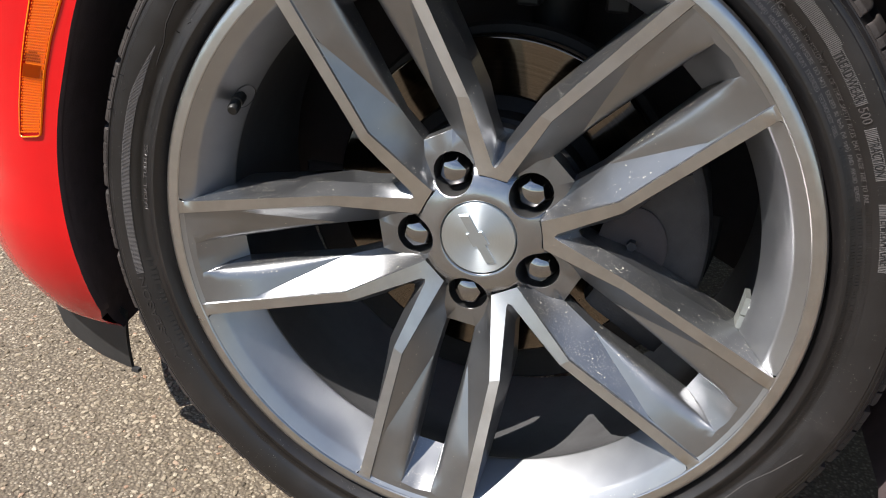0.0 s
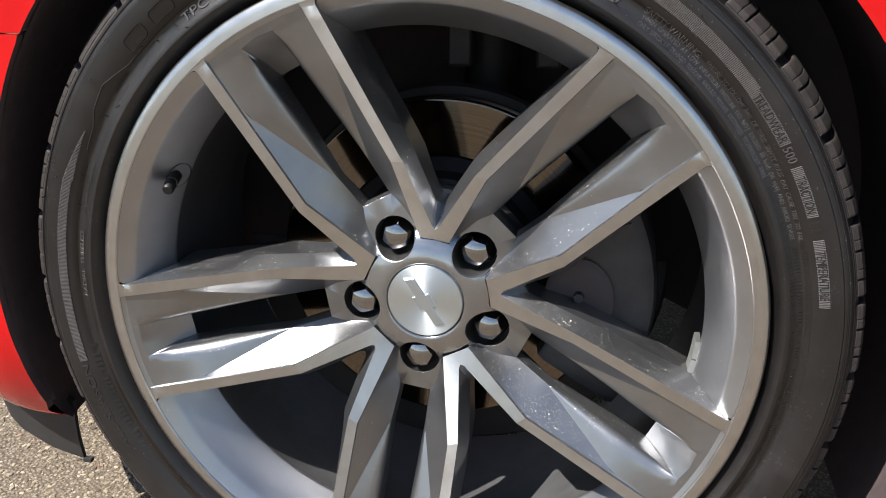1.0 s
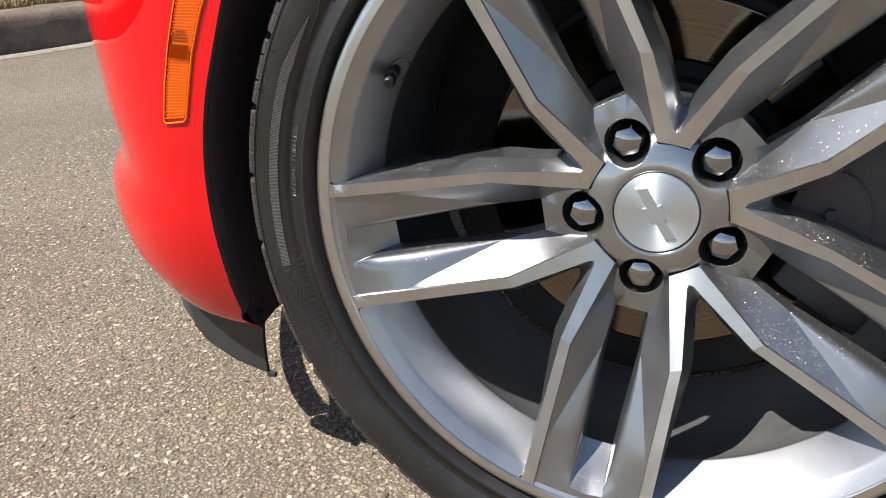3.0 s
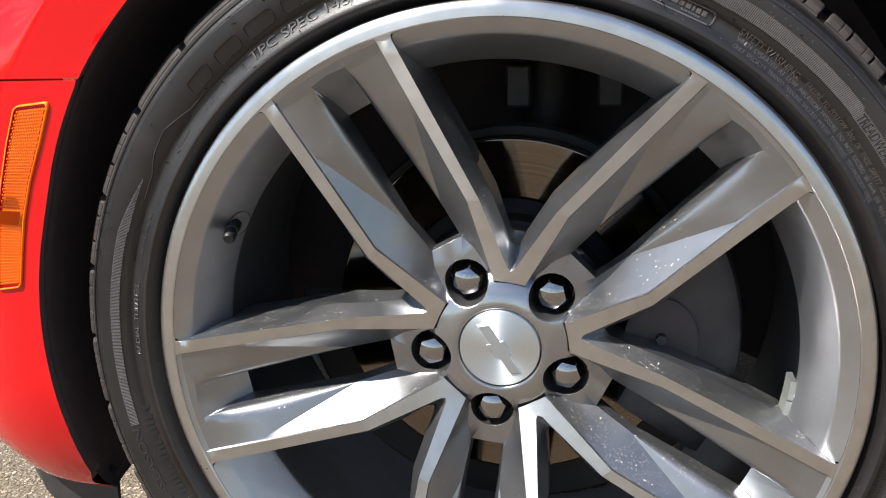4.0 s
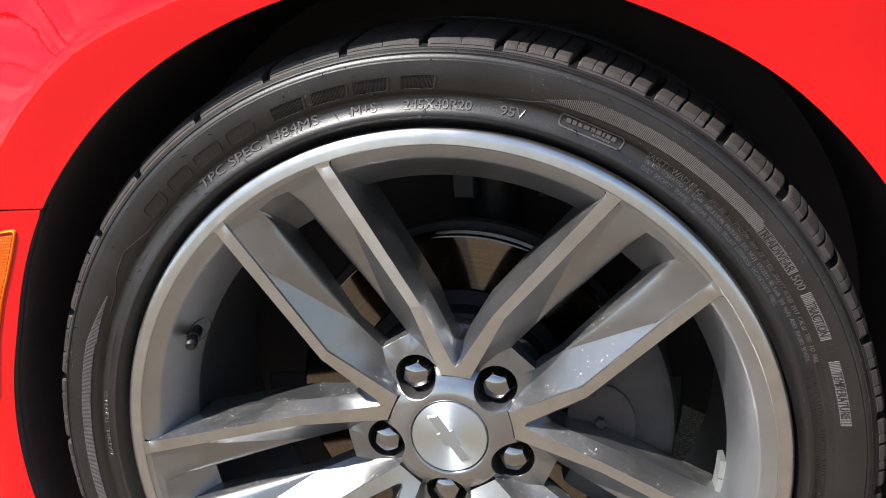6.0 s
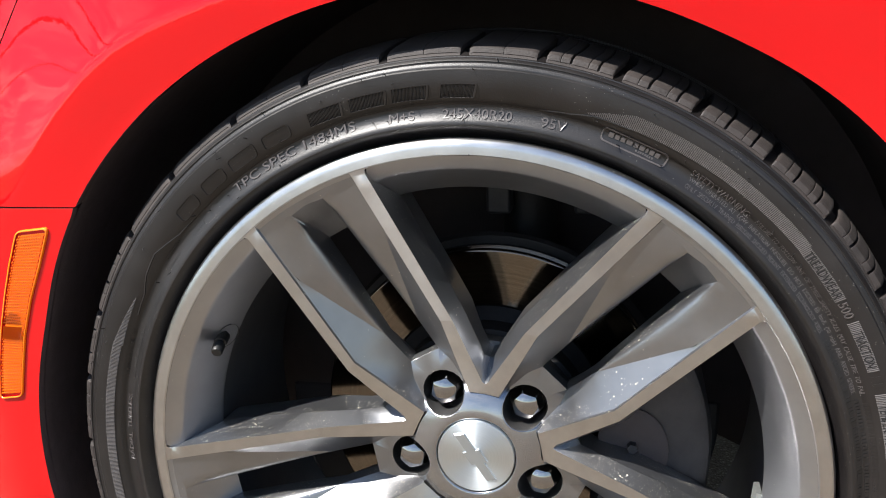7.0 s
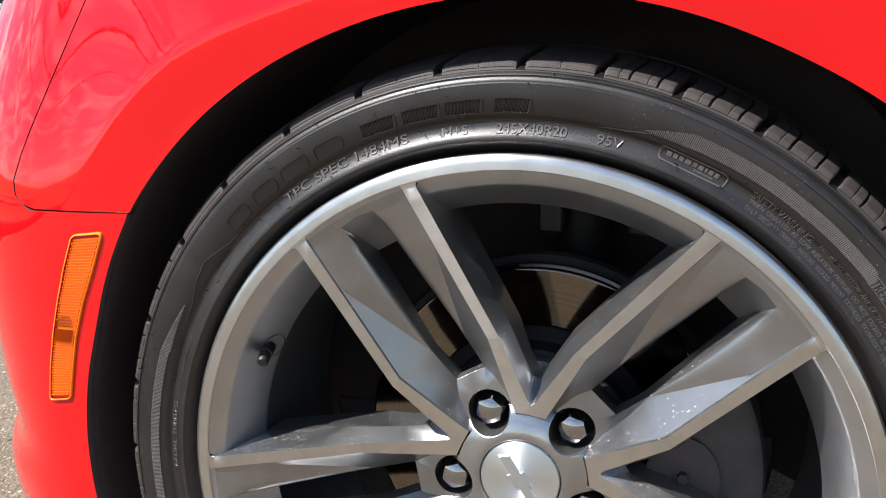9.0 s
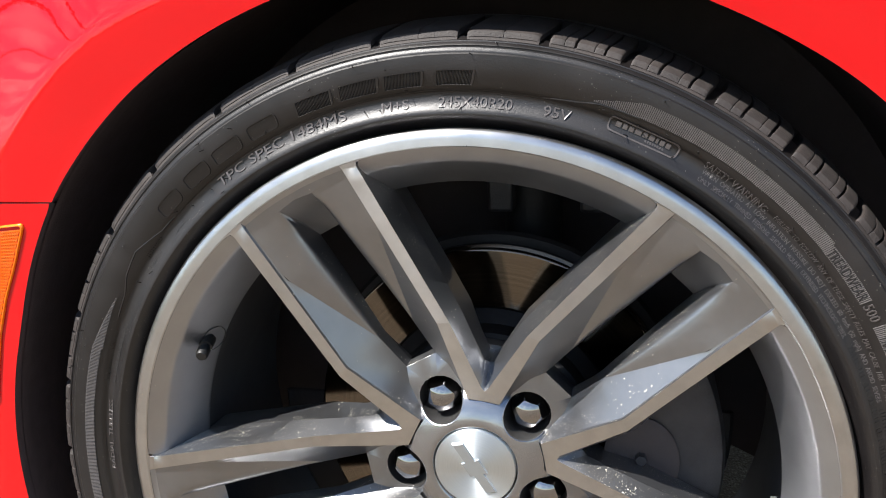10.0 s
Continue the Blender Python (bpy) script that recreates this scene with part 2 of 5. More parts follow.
DEFLECTOR = grained("grey_black_rubber", (0.020, 0.020, 0.021), (0.034, 0.033, 0.033), 35, 0.55, 0.2, 0.0006)
# wheel metal again, toned down for the shade inside the nut wells
CUP = grained("shaded_lug_well", (0.19, 0.187, 0.187), (0.26, 0.256, 0.254), 80, 0.34, 0.2, 0.0003, 0.9)
CALIPER = grained("grey_cast_caliper", (0.034, 0.033, 0.036), (0.056, 0.054, 0.058), 45, 0.5, 0.4, 0.0008, 0.3)
STEEL = grained("dark_suspension_steel", (0.016, 0.015, 0.0155), (0.032, 0.030, 0.031), 30, 0.6, 0.3, 0.001, 0.4)
# the rim's grey, darkened to carry the shade deep in the barrel
INNER = grained("shaded_barrel_grey", (0.050, 0.049, 0.051), (0.078, 0.077, 0.080), 30, 0.6, 0.2, 0.0006, 0.0)
DEEP = grained("black_inner_panel", (0.045, 0.036, 0.037), (0.062, 0.050, 0.051), 30, 0.7, 0.3, 0.001)
WEIGHT = grained("zinc_balance_weight", (0.24, 0.25, 0.24), (0.34, 0.35, 0.33), 90, 0.5, 0.3, 0.0004, 0.6)
CONCRETE = grained("kerb_concrete", (0.085, 0.060, 0.044), (0.21, 0.160, 0.118), 14, 0.92, 0.6, 0.006)
GUTTER = grained("gutter_silt", (0.16, 0.135, 0.105), (0.34, 0.30, 0.24), 40, 0.9, 0.4, 0.003)
RAIL = grained("blue_grey_rail_paint", (0.06, 0.066, 0.12), (0.095, 0.10, 0.16), 12, 0.40, 0.2, 0.001, 0.2)
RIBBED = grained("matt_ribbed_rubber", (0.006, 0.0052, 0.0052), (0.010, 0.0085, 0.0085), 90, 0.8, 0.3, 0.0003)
SOIL = grained("dry_soil", (0.13, 0.10, 0.065), (0.21, 0.17, 0.11), 14, 0.95, 0.6, 0.01)
TURF = grained("green_turf", (0.060, 0.078, 0.016), (0.155, 0.150, 0.045), 9, 0.9, 0.8, 0.02)
WORN_LETTER = grained("dusty_raised_rubber", (0.016, 0.0135, 0.0135), (0.030, 0.026, 0.025), 300, 0.45, 0.3, 0.0003)
# tyre rubber lightened for light caught on the ribs; the scratch shares it
HATCH = grained("lit_rib_scratch_rubber", (0.082, 0.075, 0.073), (0.118, 0.108, 0.106), 120, 0.6, 0.2, 0.0003)


# ---- mesh helpers ----
def build(name, bm, mats, parent=None, label="", at=None, smooth=None, category="", kind="", group=""):
    """One mesh object from a bmesh; under parent if there is one."""
    me = bpy.data.meshes.new(name)
    bmesh.ops.recalc_face_normals(bm, faces=bm.faces[:])
    bm.to_mesh(me)
    bm.free()
    for mat in mats if isinstance(mats, (list, tuple)) else [mats]:
        me.materials.append(mat)
    if smooth is not None:
        me.shade_smooth()
        if smooth < 180:
            me.set_sharp_from_angle(angle=radians(smooth))
    ob = new(name, me)
    if parent:
        ob.parent = parent
    if at is not None:
        ob.matrix_basis = at
    return tagged(ob, label, category, group, kind)


def part(name, bm, mats, parent, label="", at=None, smooth=35):
    return build(name, bm, mats, parent, label, at, smooth)


def lathe(profile, steps=160, bm=None, mat=0, start=0.0, end=360.0, bend=None):
    """Turns (radius, depth) pairs round the axle (the y axis)."""
    bm = bm or bmesh.new()
    full = abs(end - start) >= 359.9
    count = steps if full else steps + 1
    rows = []
    for i in range(count):
        a = radians(start + (end - start) * i / steps)
        row = []
        for r, d in profile:
            if bend:
                r, d = bend(math.degrees(a), r, d)
            row.append(bm.verts.new((-r * math.sin(a), d, r * math.cos(a))))
        rows.append(row)
    for i in range(steps):
        a, b = rows[i], rows[(i + 1) % count]
        for j in range(len(profile) - 1):
            f = bm.faces.new((a[j], a[j + 1], b[j + 1], b[j]))
            f.material_index = mat
    return bm


def box(bm, lo, hi, m=None, mat=0):
    vs = [bm.verts.new((x, y, z)) for x in (lo[0], hi[0]) for y in (lo[1], hi[1]) for z in (lo[2], hi[2])]
    for q in ((0, 1, 3, 2), (4, 6, 7, 5), (0, 4, 5, 1), (2, 3, 7, 6), (0, 2, 6, 4), (1, 5, 7, 3)):
        bm.faces.new([vs[i] for i in q]).material_index = mat
    if m is not None:
        bmesh.ops.transform(bm, matrix=m, verts=vs)
    return vs


def tube(bm, points, radius, sides=8, mat=0):
    """A round bar along points."""
    rings = []
    pts = [Vector(p) for p in points]
    for i, p in enumerate(pts):
        t = (pts[min(i + 1, len(pts) - 1)] - pts[max(i - 1, 0)]).normalized()
        side = t.cross(Vector((0.13, 0.7, 0.71))).normalized()
        up = t.cross(side)
        rad = radius[i] if isinstance(radius, (list, tuple)) else radius
        rings.append([bm.verts.new(p + (side * math.cos(k * 2 * math.pi / sides) + up * math.sin(k * 2 * math.pi / sides)) * rad) for k in range(sides)])
    for a, b in zip(rings, rings[1:]):
        for k in range(sides):
            bm.faces.new((a[k], a[(k + 1) % sides], b[(k + 1) % sides], b[k])).material_index = mat
    for ring in (rings[0], rings[-1]):
        bm.faces.new(ring).material_index = mat


def soften(ob, width, segments=2, angle=25):
    m = ob.modifiers.new("edge", "BEVEL")
    m.width, m.segments, m.limit_method, m.angle_limit = width, segments, "ANGLE", radians(angle)
    m.harden_normals = False
    return ob

HUB = 0.338                    # the axle's height over the road
AXLE = Matrix.Translation((0, 0, HUB))
PHASE = 27.8                   # the first spoke's turn from the top, towards the car's nose


def at_angle(theta, r, d=0.0):
    a = radians(theta)
    return Vector((-r * math.sin(a), d, r * math.cos(a)))


def turn(theta):
    """A turn round the axle, towards the car's nose."""
    return Matrix.Rotation(-radians(theta), 4, "Y")


# ---- ground ----
KERB_O = Vector((-2.63, 1.90))                 # a point at the kerb's foot
KERB_T = Vector((0.33, 0.944)).normalized()    # along the kerb
KERB_N = Vector((-KERB_T.y, KERB_T.x))         # from the road to the grass


def kerb_point(along, across, z):
    p = KERB_O + KERB_T * along + KERB_N * across
    return (p.x, p.y, z)


def strip(profile, lo, hi, steps, jitter=0.0):
    """A long body along the kerb, from (across, height) pairs."""
    bm = bmesh.new()
    rows = []
    for i in range(steps + 1):
        s = lo + (hi - lo) * i / steps
        rows.append([bm.verts.new(kerb_point(s, a + random.uniform(-jitter, jitter), z + random.uniform(-jitter, jitter))) for a, z in profile])
    for a, b in zip(rows, rows[1:]):
        for j in range(len(profile) - 1):
            bm.faces.new((a[j], b[j], b[j + 1], a[j + 1]))
    return bm


bm = bmesh.new()
edge = [(-400, -400), (400, -400), (400, 400), (-400, 400)]
bm.faces.new([bm.verts.new((x, y, 0)) for x, y in edge])
ground = build("ground", bm, ASPHALT, None, "worn grey asphalt with exposed pale aggregate", kind="structure", category="ground")

build("gutter", strip([(-0.075, 0.001), (-0.065, 0.006), (-0.030, 0.009), (-0.012, 0.005), (0.0, 0.004)], -9, 9, 90, 0.0015), GUTTER, None,
      "strip of pale grit and silt along the kerb", kind="structure", category="gutter", smooth=40)
build("kerb", strip([(-0.004, 0.0), (0.002, 0.05), (0.012, 0.118), (0.03, 0.14), (0.05, 0.148), (0.17, 0.152), (0.18, 0.13)], -9, 9, 220, 0.003), CONCRETE, None,
      "weathered concrete kerb, chipped along its top edge", kind="structure", category="kerb", smooth=40)
build("verge", strip([(0.17, 0.12), (0.5, 0.15), (0.62, 0.153)], -9, 30, 60), SOIL, None,
      "dry brown soil of the grass verge behind the kerb", kind="structure", category="verge", smooth=60)
build("lawn", strip([(0.62, 0.153), (1.2, 0.17), (3.0, 0.20), (8.0, 0.30), (20, 0.80), (62, 3.66), (110, 5.4), (395, 6.0)], -380, 380, 60), TURF, None,
      "mown green turf that rises gently beyond the kerb", kind="structure", category="lawn", smooth=60)


def grass():
    """Blades behind the kerb: straw-dry at the edge, green further in."""
    rnd = random.Random(5)
    groups = ([], [])
    for _ in range(90000):
        across = 0.19 + 4.5 * rnd.random() ** 2.2
        along = rnd.uniform(-1.6, 7.5)
        dry = rnd.random() < max(0.12, 1.0 - across / 1.0)
        groups[0 if dry else 1].append((along, across, rnd.uniform(0.02, 0.05) * (1.5 if dry else 0.9), rnd.uniform(0, 6.28), rnd.uniform(0.3, 1.0)))
    for name, blades, tint, label in (("dry_grass", groups[0], ((0.17, 0.118, 0.044), (0.29, 0.21, 0.09)), "straw-coloured dry grass tufts along the kerb"),
                                      ("green_grass", groups[1], ((0.070, 0.095, 0.016), (0.15, 0.155, 0.034)), "short green grass on the verge")):
        verts, faces = [], []
        for along, across, h, a, lean in blades:
            x, y, z = kerb_point(along, across, 0.12 + 0.05 * min(1, across))
            w = 0.0021
            dx, dy = math.cos(a), math.sin(a)
            i = len(verts)
            verts += [(x - dy * w, y + dx * w, z), (x + dy * w, y - dx * w, z),
                      (x + dx * lean * h * 0.4 + dy * w * 0.7, y + dy * lean * h * 0.4 - dx * w * 0.7, z + h * 0.6), (x + dx * lean * h * 0.4 - dy * w * 0.7, y + dy * lean * h * 0.4 + dx * w * 0.7, z + h * 0.6),
                      (x + dx * lean * h, y + dy * lean * h, z + h)]
            faces += [(i, i + 1, i + 2, i + 3), (i + 3, i + 2, i + 4)]
        me = bpy.data.meshes.new(name)
        me.from_pydata(verts, [], faces)
        m, n, l, b = material(name + "_blade", tint[0], 0.0, 0.7)
        g = n.new("ShaderNodeNewGeometry")
        l.new(ramp(n, l, g.outputs["Random Per Island"], [(0.0, tint[0]), (1.0, tint[1])]), b.inputs["Base Color"])
        b.inputs["Subsurface Weight"].default_value = 0.1
        me.materials.append(m)
        tagged(new(name, me), label, "grass", kind="stuff")


grass()


def aggregate():
    """Pebbles that stand a little proud of the asphalt beside the car."""
    rnd = random.Random(11)
    verts, faces = [], []
    count = 0
    while count < 46000:
        x, y = rnd.uniform(-1.55, 0.1), rnd.uniform(-0.42, 1.25)
        if rnd.random() > 1.1 - 0.35 * max(0.0, y) - 0.25 * max(0.0, -x - 0.5):
            continue
        count += 1
        r = 0.0011 + 0.0030 * rnd.random() ** 2.6
        a0 = rnd.uniform(0, 6.28)
        ax, ay = r * rnd.uniform(0.9, 1.5), r * rnd.uniform(0.65, 1.0)
        h = r * rnd.uniform(0.28, 0.6)
        i = len(verts)
        n = 6
        for ring, (k, z) in enumerate(((1.0, -0.0008), (0.86, h * 0.65))):
            for j in range(n):
                q = 2 * math.pi * j / n + ring * 0.3
                px, py = ax * k * math.cos(q) * rnd.uniform(0.8, 1.15), ay * k * math.sin(q) * rnd.uniform(0.8, 1.15)
                verts.append((x + px * math.cos(a0) - py * math.sin(a0), y + px * math.sin(a0) + py * math.cos(a0), z * rnd.uniform(0.85, 1.1)))
        verts.append((x + r * rnd.uniform(-0.3, 0.3), y + r * rnd.uniform(-0.3, 0.3), h))
        for j in range(n):
            k = (j + 1) % n
            faces += [(i + j, i + k, i + n + k, i + n + j), (i + n + j, i + n + k, i + 2 * n)]
    me = bpy.data.meshes.new("gravel")
    me.from_pydata(verts, [], faces)
    me.materials.append(STONES)
    tagged(new("gravel", me), "small pale stones proud of the asphalt surface", "gravel", kind="stuff")


aggregate()


def rail_fence():
    fence = tagged(new("rail_fence"), "low blue-grey steel rail fence on the grass verge", "fence")
    fence.location = kerb_point(2.0, 2.6, 0.15)
    base = Vector(fence.location)
    for z, half in ((0.222, 0.034), (0.395, 0.026)):
        bm = bmesh.new()
        tube(bm, [Vector(kerb_point(s, 2.6, z)) - base for s in (-9, -4, 0, 4, 9, 16)], half, 12)
        part("rail", bm, RAIL, fence, smooth=60)
    for s in (-6.0, -1.6, 8.4, 13.0):
        bm = bmesh.new()
        tube(bm, [Vector(kerb_point(s, 2.68, z)) - base for z in (0.1, 0.3, 0.56)], 0.05, 10)
        part("post", bm, RAIL, fence, smooth=60)


rail_fence()


# ---- far side of the road ----
def far_building():
    bm = bmesh.new()
    box(bm, (-34, 0, 0), (34, 10, 7.5))
    house = build("far_building", bm, grained("grey_render", (0.16, 0.165, 0.18), (0.22, 0.225, 0.24), 0.6, 0.85, 0.3, 0.01), None, "long plain grey building across the lot", category="building")
    house.matrix_world = Matrix.Translation((-78, 87, 3.6)) @ Matrix.Rotation(radians(42), 4, "Z")
    bm = bmesh.new()
    box(bm, (-34.3, -0.3, 7.5), (34.3, 10.3, 7.9))
    part("roof", bm, grained("dark_roof_edge", (0.05, 0.05, 0.055), (0.08, 0.08, 0.085), 2, 0.8, 0.2, 0.01), house, "dark flat roof edge")


far_building()


def far_car(at):
    """A plain parked saloon, far off."""
    saloon = tagged(new("parked_car"), "white saloon car parked far off by the grass", "car")
    saloon.matrix_world = at
    white = material("white_car_paint", (0.72, 0.72, 0.71), 0.0, 0.3, Coat_Weight=0.8)[0]
    glass = material("dark_car_glass", (0.02, 0.022, 0.025), 0.0, 0.08)[0]
    side = [(-2.25, 0.35), (-2.28, 0.72), (-1.9, 0.92), (-1.0, 0.98), (1.3, 1.0), (2.15, 0.95), (2.27, 0.7), (2.25, 0.35)]
    top = [(-1.05, 0.96), (-0.35, 1.40), (0.75, 1.42), (1.45, 0.98)]
    for name, outline, half, tuck, mat in (("body", side, 0.88, 0.06, white), ("cabin", top, 0.78, 0.12, glass)):
        bm = bmesh.new()
        zs = [z for _, z in outline]
        rows = [[bm.verts.new((x, s * (half - tuck * (z - min(zs)) / (max(zs) - min(zs))), z)) for x, z in outline] for s in (-1, 1)]
        for i in range(len(outline)):
            j = (i + 1) % len(outline)
            bm.faces.new((rows[0][i], rows[0][j], rows[1][j], rows[1][i]))
        for row in rows:
            bm.faces.new(row)
        soften(part(name, bm, mat, saloon, smooth=40), 0.05, 3)
    bm = bmesh.new()
    box(bm, (-0.34, -0.64, 1.40), (0.74, 0.64, 1.45))
    soften(part("roof", bm, white, saloon), 0.02, 2)
    for x in (-1.4, 1.35):
        for s in (-1, 1):
            bm = bmesh.new()
            tube(bm, [(x, s * 0.66, 0.32), (x, s * 0.87, 0.32)], 0.32, 24)
            part("wheel", bm, RUBBER, saloon)


far_car(Matrix.Translation((-50.0, 55.4, 3.66)) @ Matrix.Rotation(radians(40), 4, "Z"))


def overhead_cables():
    """Cables along the lot, high up: they show only in the paint."""
    for x, y0, z, sag in ((-8.5, -0.6, 5.2, 0.5), (-8.0, -0.9, 5.8, 0.7), (-13.0, -3.5, 6.5, 0.9)):
        bm = bmesh.new()
        tube(bm, [(x + 0.12 * s, y0 + s, z - sag + sag * (s / 18) ** 2) for s in range(-18, 19, 2)], 0.024, 6)
        build("overhead_cable", bm, BLACK, None, "black overhead cable strung high along the lot", smooth=60, category="cable", group="overhead cables")


overhead_cables()


# ---- car body ----
car = tagged(new("car"), "red sports car parked nose-in to the kerb", "car")


FRONT_TURN = [(-0.25, 7.0), (-0.155, 5.2), (-0.135, 4.2), (-0.10, 3.35), (-0.06, 3.5), (-0.028, 3.7), (-0.005, 4.7), (0.02, 4.6), (0.06, 3.85), (0.10, 3.6), (0.20, 3.35), (0.30, 3.55), (0.40, 4.4), (0.80, 6.0)]
ARCH = [(-180, 0.394), (-40, 0.3935), (-28, 0.389), (-16, 0.388), (-4, 0.386), (7, 0.3835), (20, 0.3825), (36, 0.383), (53, 0.381), (62, 0.3765), (70, 0.3715), (77, 0.3725), (85, 0.3725), (97, 0.3705), (103, 0.376), (108.8, 0.389), (110.4, 0.400), (180, 0.40)]


CREASE = [(-180, 0.424), (-30, 0.418), (0, 0.408), (23, 0.413), (32, 0.428), (40, 0.434), (50, 0.430), (65, 0.430), (180, 0.43)]


def between(table, x):
    """Smooth steps from entry to entry of a table."""
    for (a, p), (b, q) in zip(table, table[1:]):
        if a <= x <= b:
            u = (x - a) / (b - a)
            return p + (q - p) * u
    return table[0][1] if x < table[0][0] else table[-1][1]


def body_y(x, z):
    """How far in the car's skin lies at a place along the car and a height over the axle."""
    r = math.hypot(x, z)
    s = max(0.0, -0.385 - x)
    soft = 0.010 + 0.075 * min(1.0, max(0.0, (z - 0.03) / 0.05))
    turn_in = sum(between(FRONT_TURN, z + soft * k / 4) for k in range(-4, 5)) / 9
    y = -0.016 + turn_in * s * s
    q = r - sum(between(CREASE, math.degrees(math.atan2(-x, z)) + k) for k in (-6, -4, -2, 0, 2, 4, 6)) / 7
    up = min(1.0, max(0.0, (z / r - 0.42) / 0.36))
    up = up * up * (3 - 2 * up)
    back = min(1.0, max(0.0, (x + 0.04) / 0.26))
    back = back * back * (3 - 2 * back) * up
    y -= back * 0.15 * max(0.0, r - 0.386)
    up *= 1.0 - back
    y += up * (0.46 * (math.sqrt(q * q + 0.000012) + q) * 0.5 - 0.09 * max(-0.045, min(q, 0.0)) - 0.004)
    y += (up + back) * 0.25 * max(0.0, z - 0.45) ** 2
    if x < 0:
        y += 2.6 * max(0.0, -z - 0.02) ** 2
    return y


def arch_radius(theta):
    return (between(ARCH, theta - 2.5) + between(ARCH, theta) + between(ARCH, theta + 2.5)) / 3 if theta < 105 else between(ARCH, theta)


def skin_point(x, z):
    return Vector((x, body_y(x, z), z + HUB))


FENDER_KNOTS = [(53.2, -0.398, 0.2285), (52.4, -0.410, 0.2320), (51.0, -0.4175, 0.239), (48.5, -0.4190, 0.251), (45, -0.409, 0.274), (40, -0.3875, 0.318), (36, -0.369, 0.360), (32, -0.3525, 0.397),
                (22, -0.30, 0.50), (12, -0.18, 0.60), (0, -0.05, 0.64), (-20, 0.15, 0.66), (-45, 0.55, 0.66), (-62, 0.95, 0.60), (-90, 0.95, 0.0), (-114, 0.95, -0.17)]


def knots_at(knots, t):
    for a, b in zip(knots, knots[1:]):
        if b[0] <= t <= a[0]:
            u = (a[0] - t) / (a[0] - b[0])
            return a[1] + (b[1] - a[1]) * u, a[2] + (b[2] - a[2]) * u
    return knots[-1][1:]


def inward_rim(bm, edge_verts, depth, offset, mat=0):
    """A folded flange behind an edge of the skin."""
    back = [bm.verts.new(v.co + Vector((0, depth, 0)) + offset(v.co)) for v in edge_verts]
    for i in range(len(edge_verts) - 1):
        bm.faces.new((edge_verts[i], edge_verts[i + 1], back[i + 1], back[i])).material_index = mat


def outward(co):
    v = Vector((co.x, 0, co.z - HUB))
    return v.normalized() * 0.004


def fender():
    bm = bmesh.new()
    rows = []
    p_list = [53.2 - 167.2 * (i / 150) for i in range(151)]
    p_list = sorted(set(p_list + [k[0] for k in FENDER_KNOTS] + [51.8, 52.9]), reverse=True)
    nq = 70
    for t in p_list:
        r = arch_radius(t)
        p = at_angle(t, r)
        ox, oz = knots_at(FENDER_KNOTS, t)
        row = []
        for j in range(nq + 1):
            u = (j / nq) ** 1.35
            row.append(bm.verts.new(skin_point(p.x + (ox - p.x) * u, p.z + (oz - p.z) * u)))
        rows.append(row)
    for a, b in zip(rows, rows[1:]):
        for j in range(nq):
            bm.faces.new((a[j], b[j], b[j + 1], a[j + 1]))
    inward_rim(bm, [r[0] for r in rows], 0.018, outward, 1)
    inward_rim(bm, rows[0], 0.010, lambda c: Vector((0, 0, 0.001)), 1)
    inward_rim(bm, [r[-1] for r in rows[:p_list.index(22) + 1]], 0.010, lambda c: Vector((0.001, 0, 0)), 1)
    return part("fender", bm, [RED, LINER], car, "glossy red front fender with a rolled arch lip", smooth=50)


fender()
GAP = 0.0016


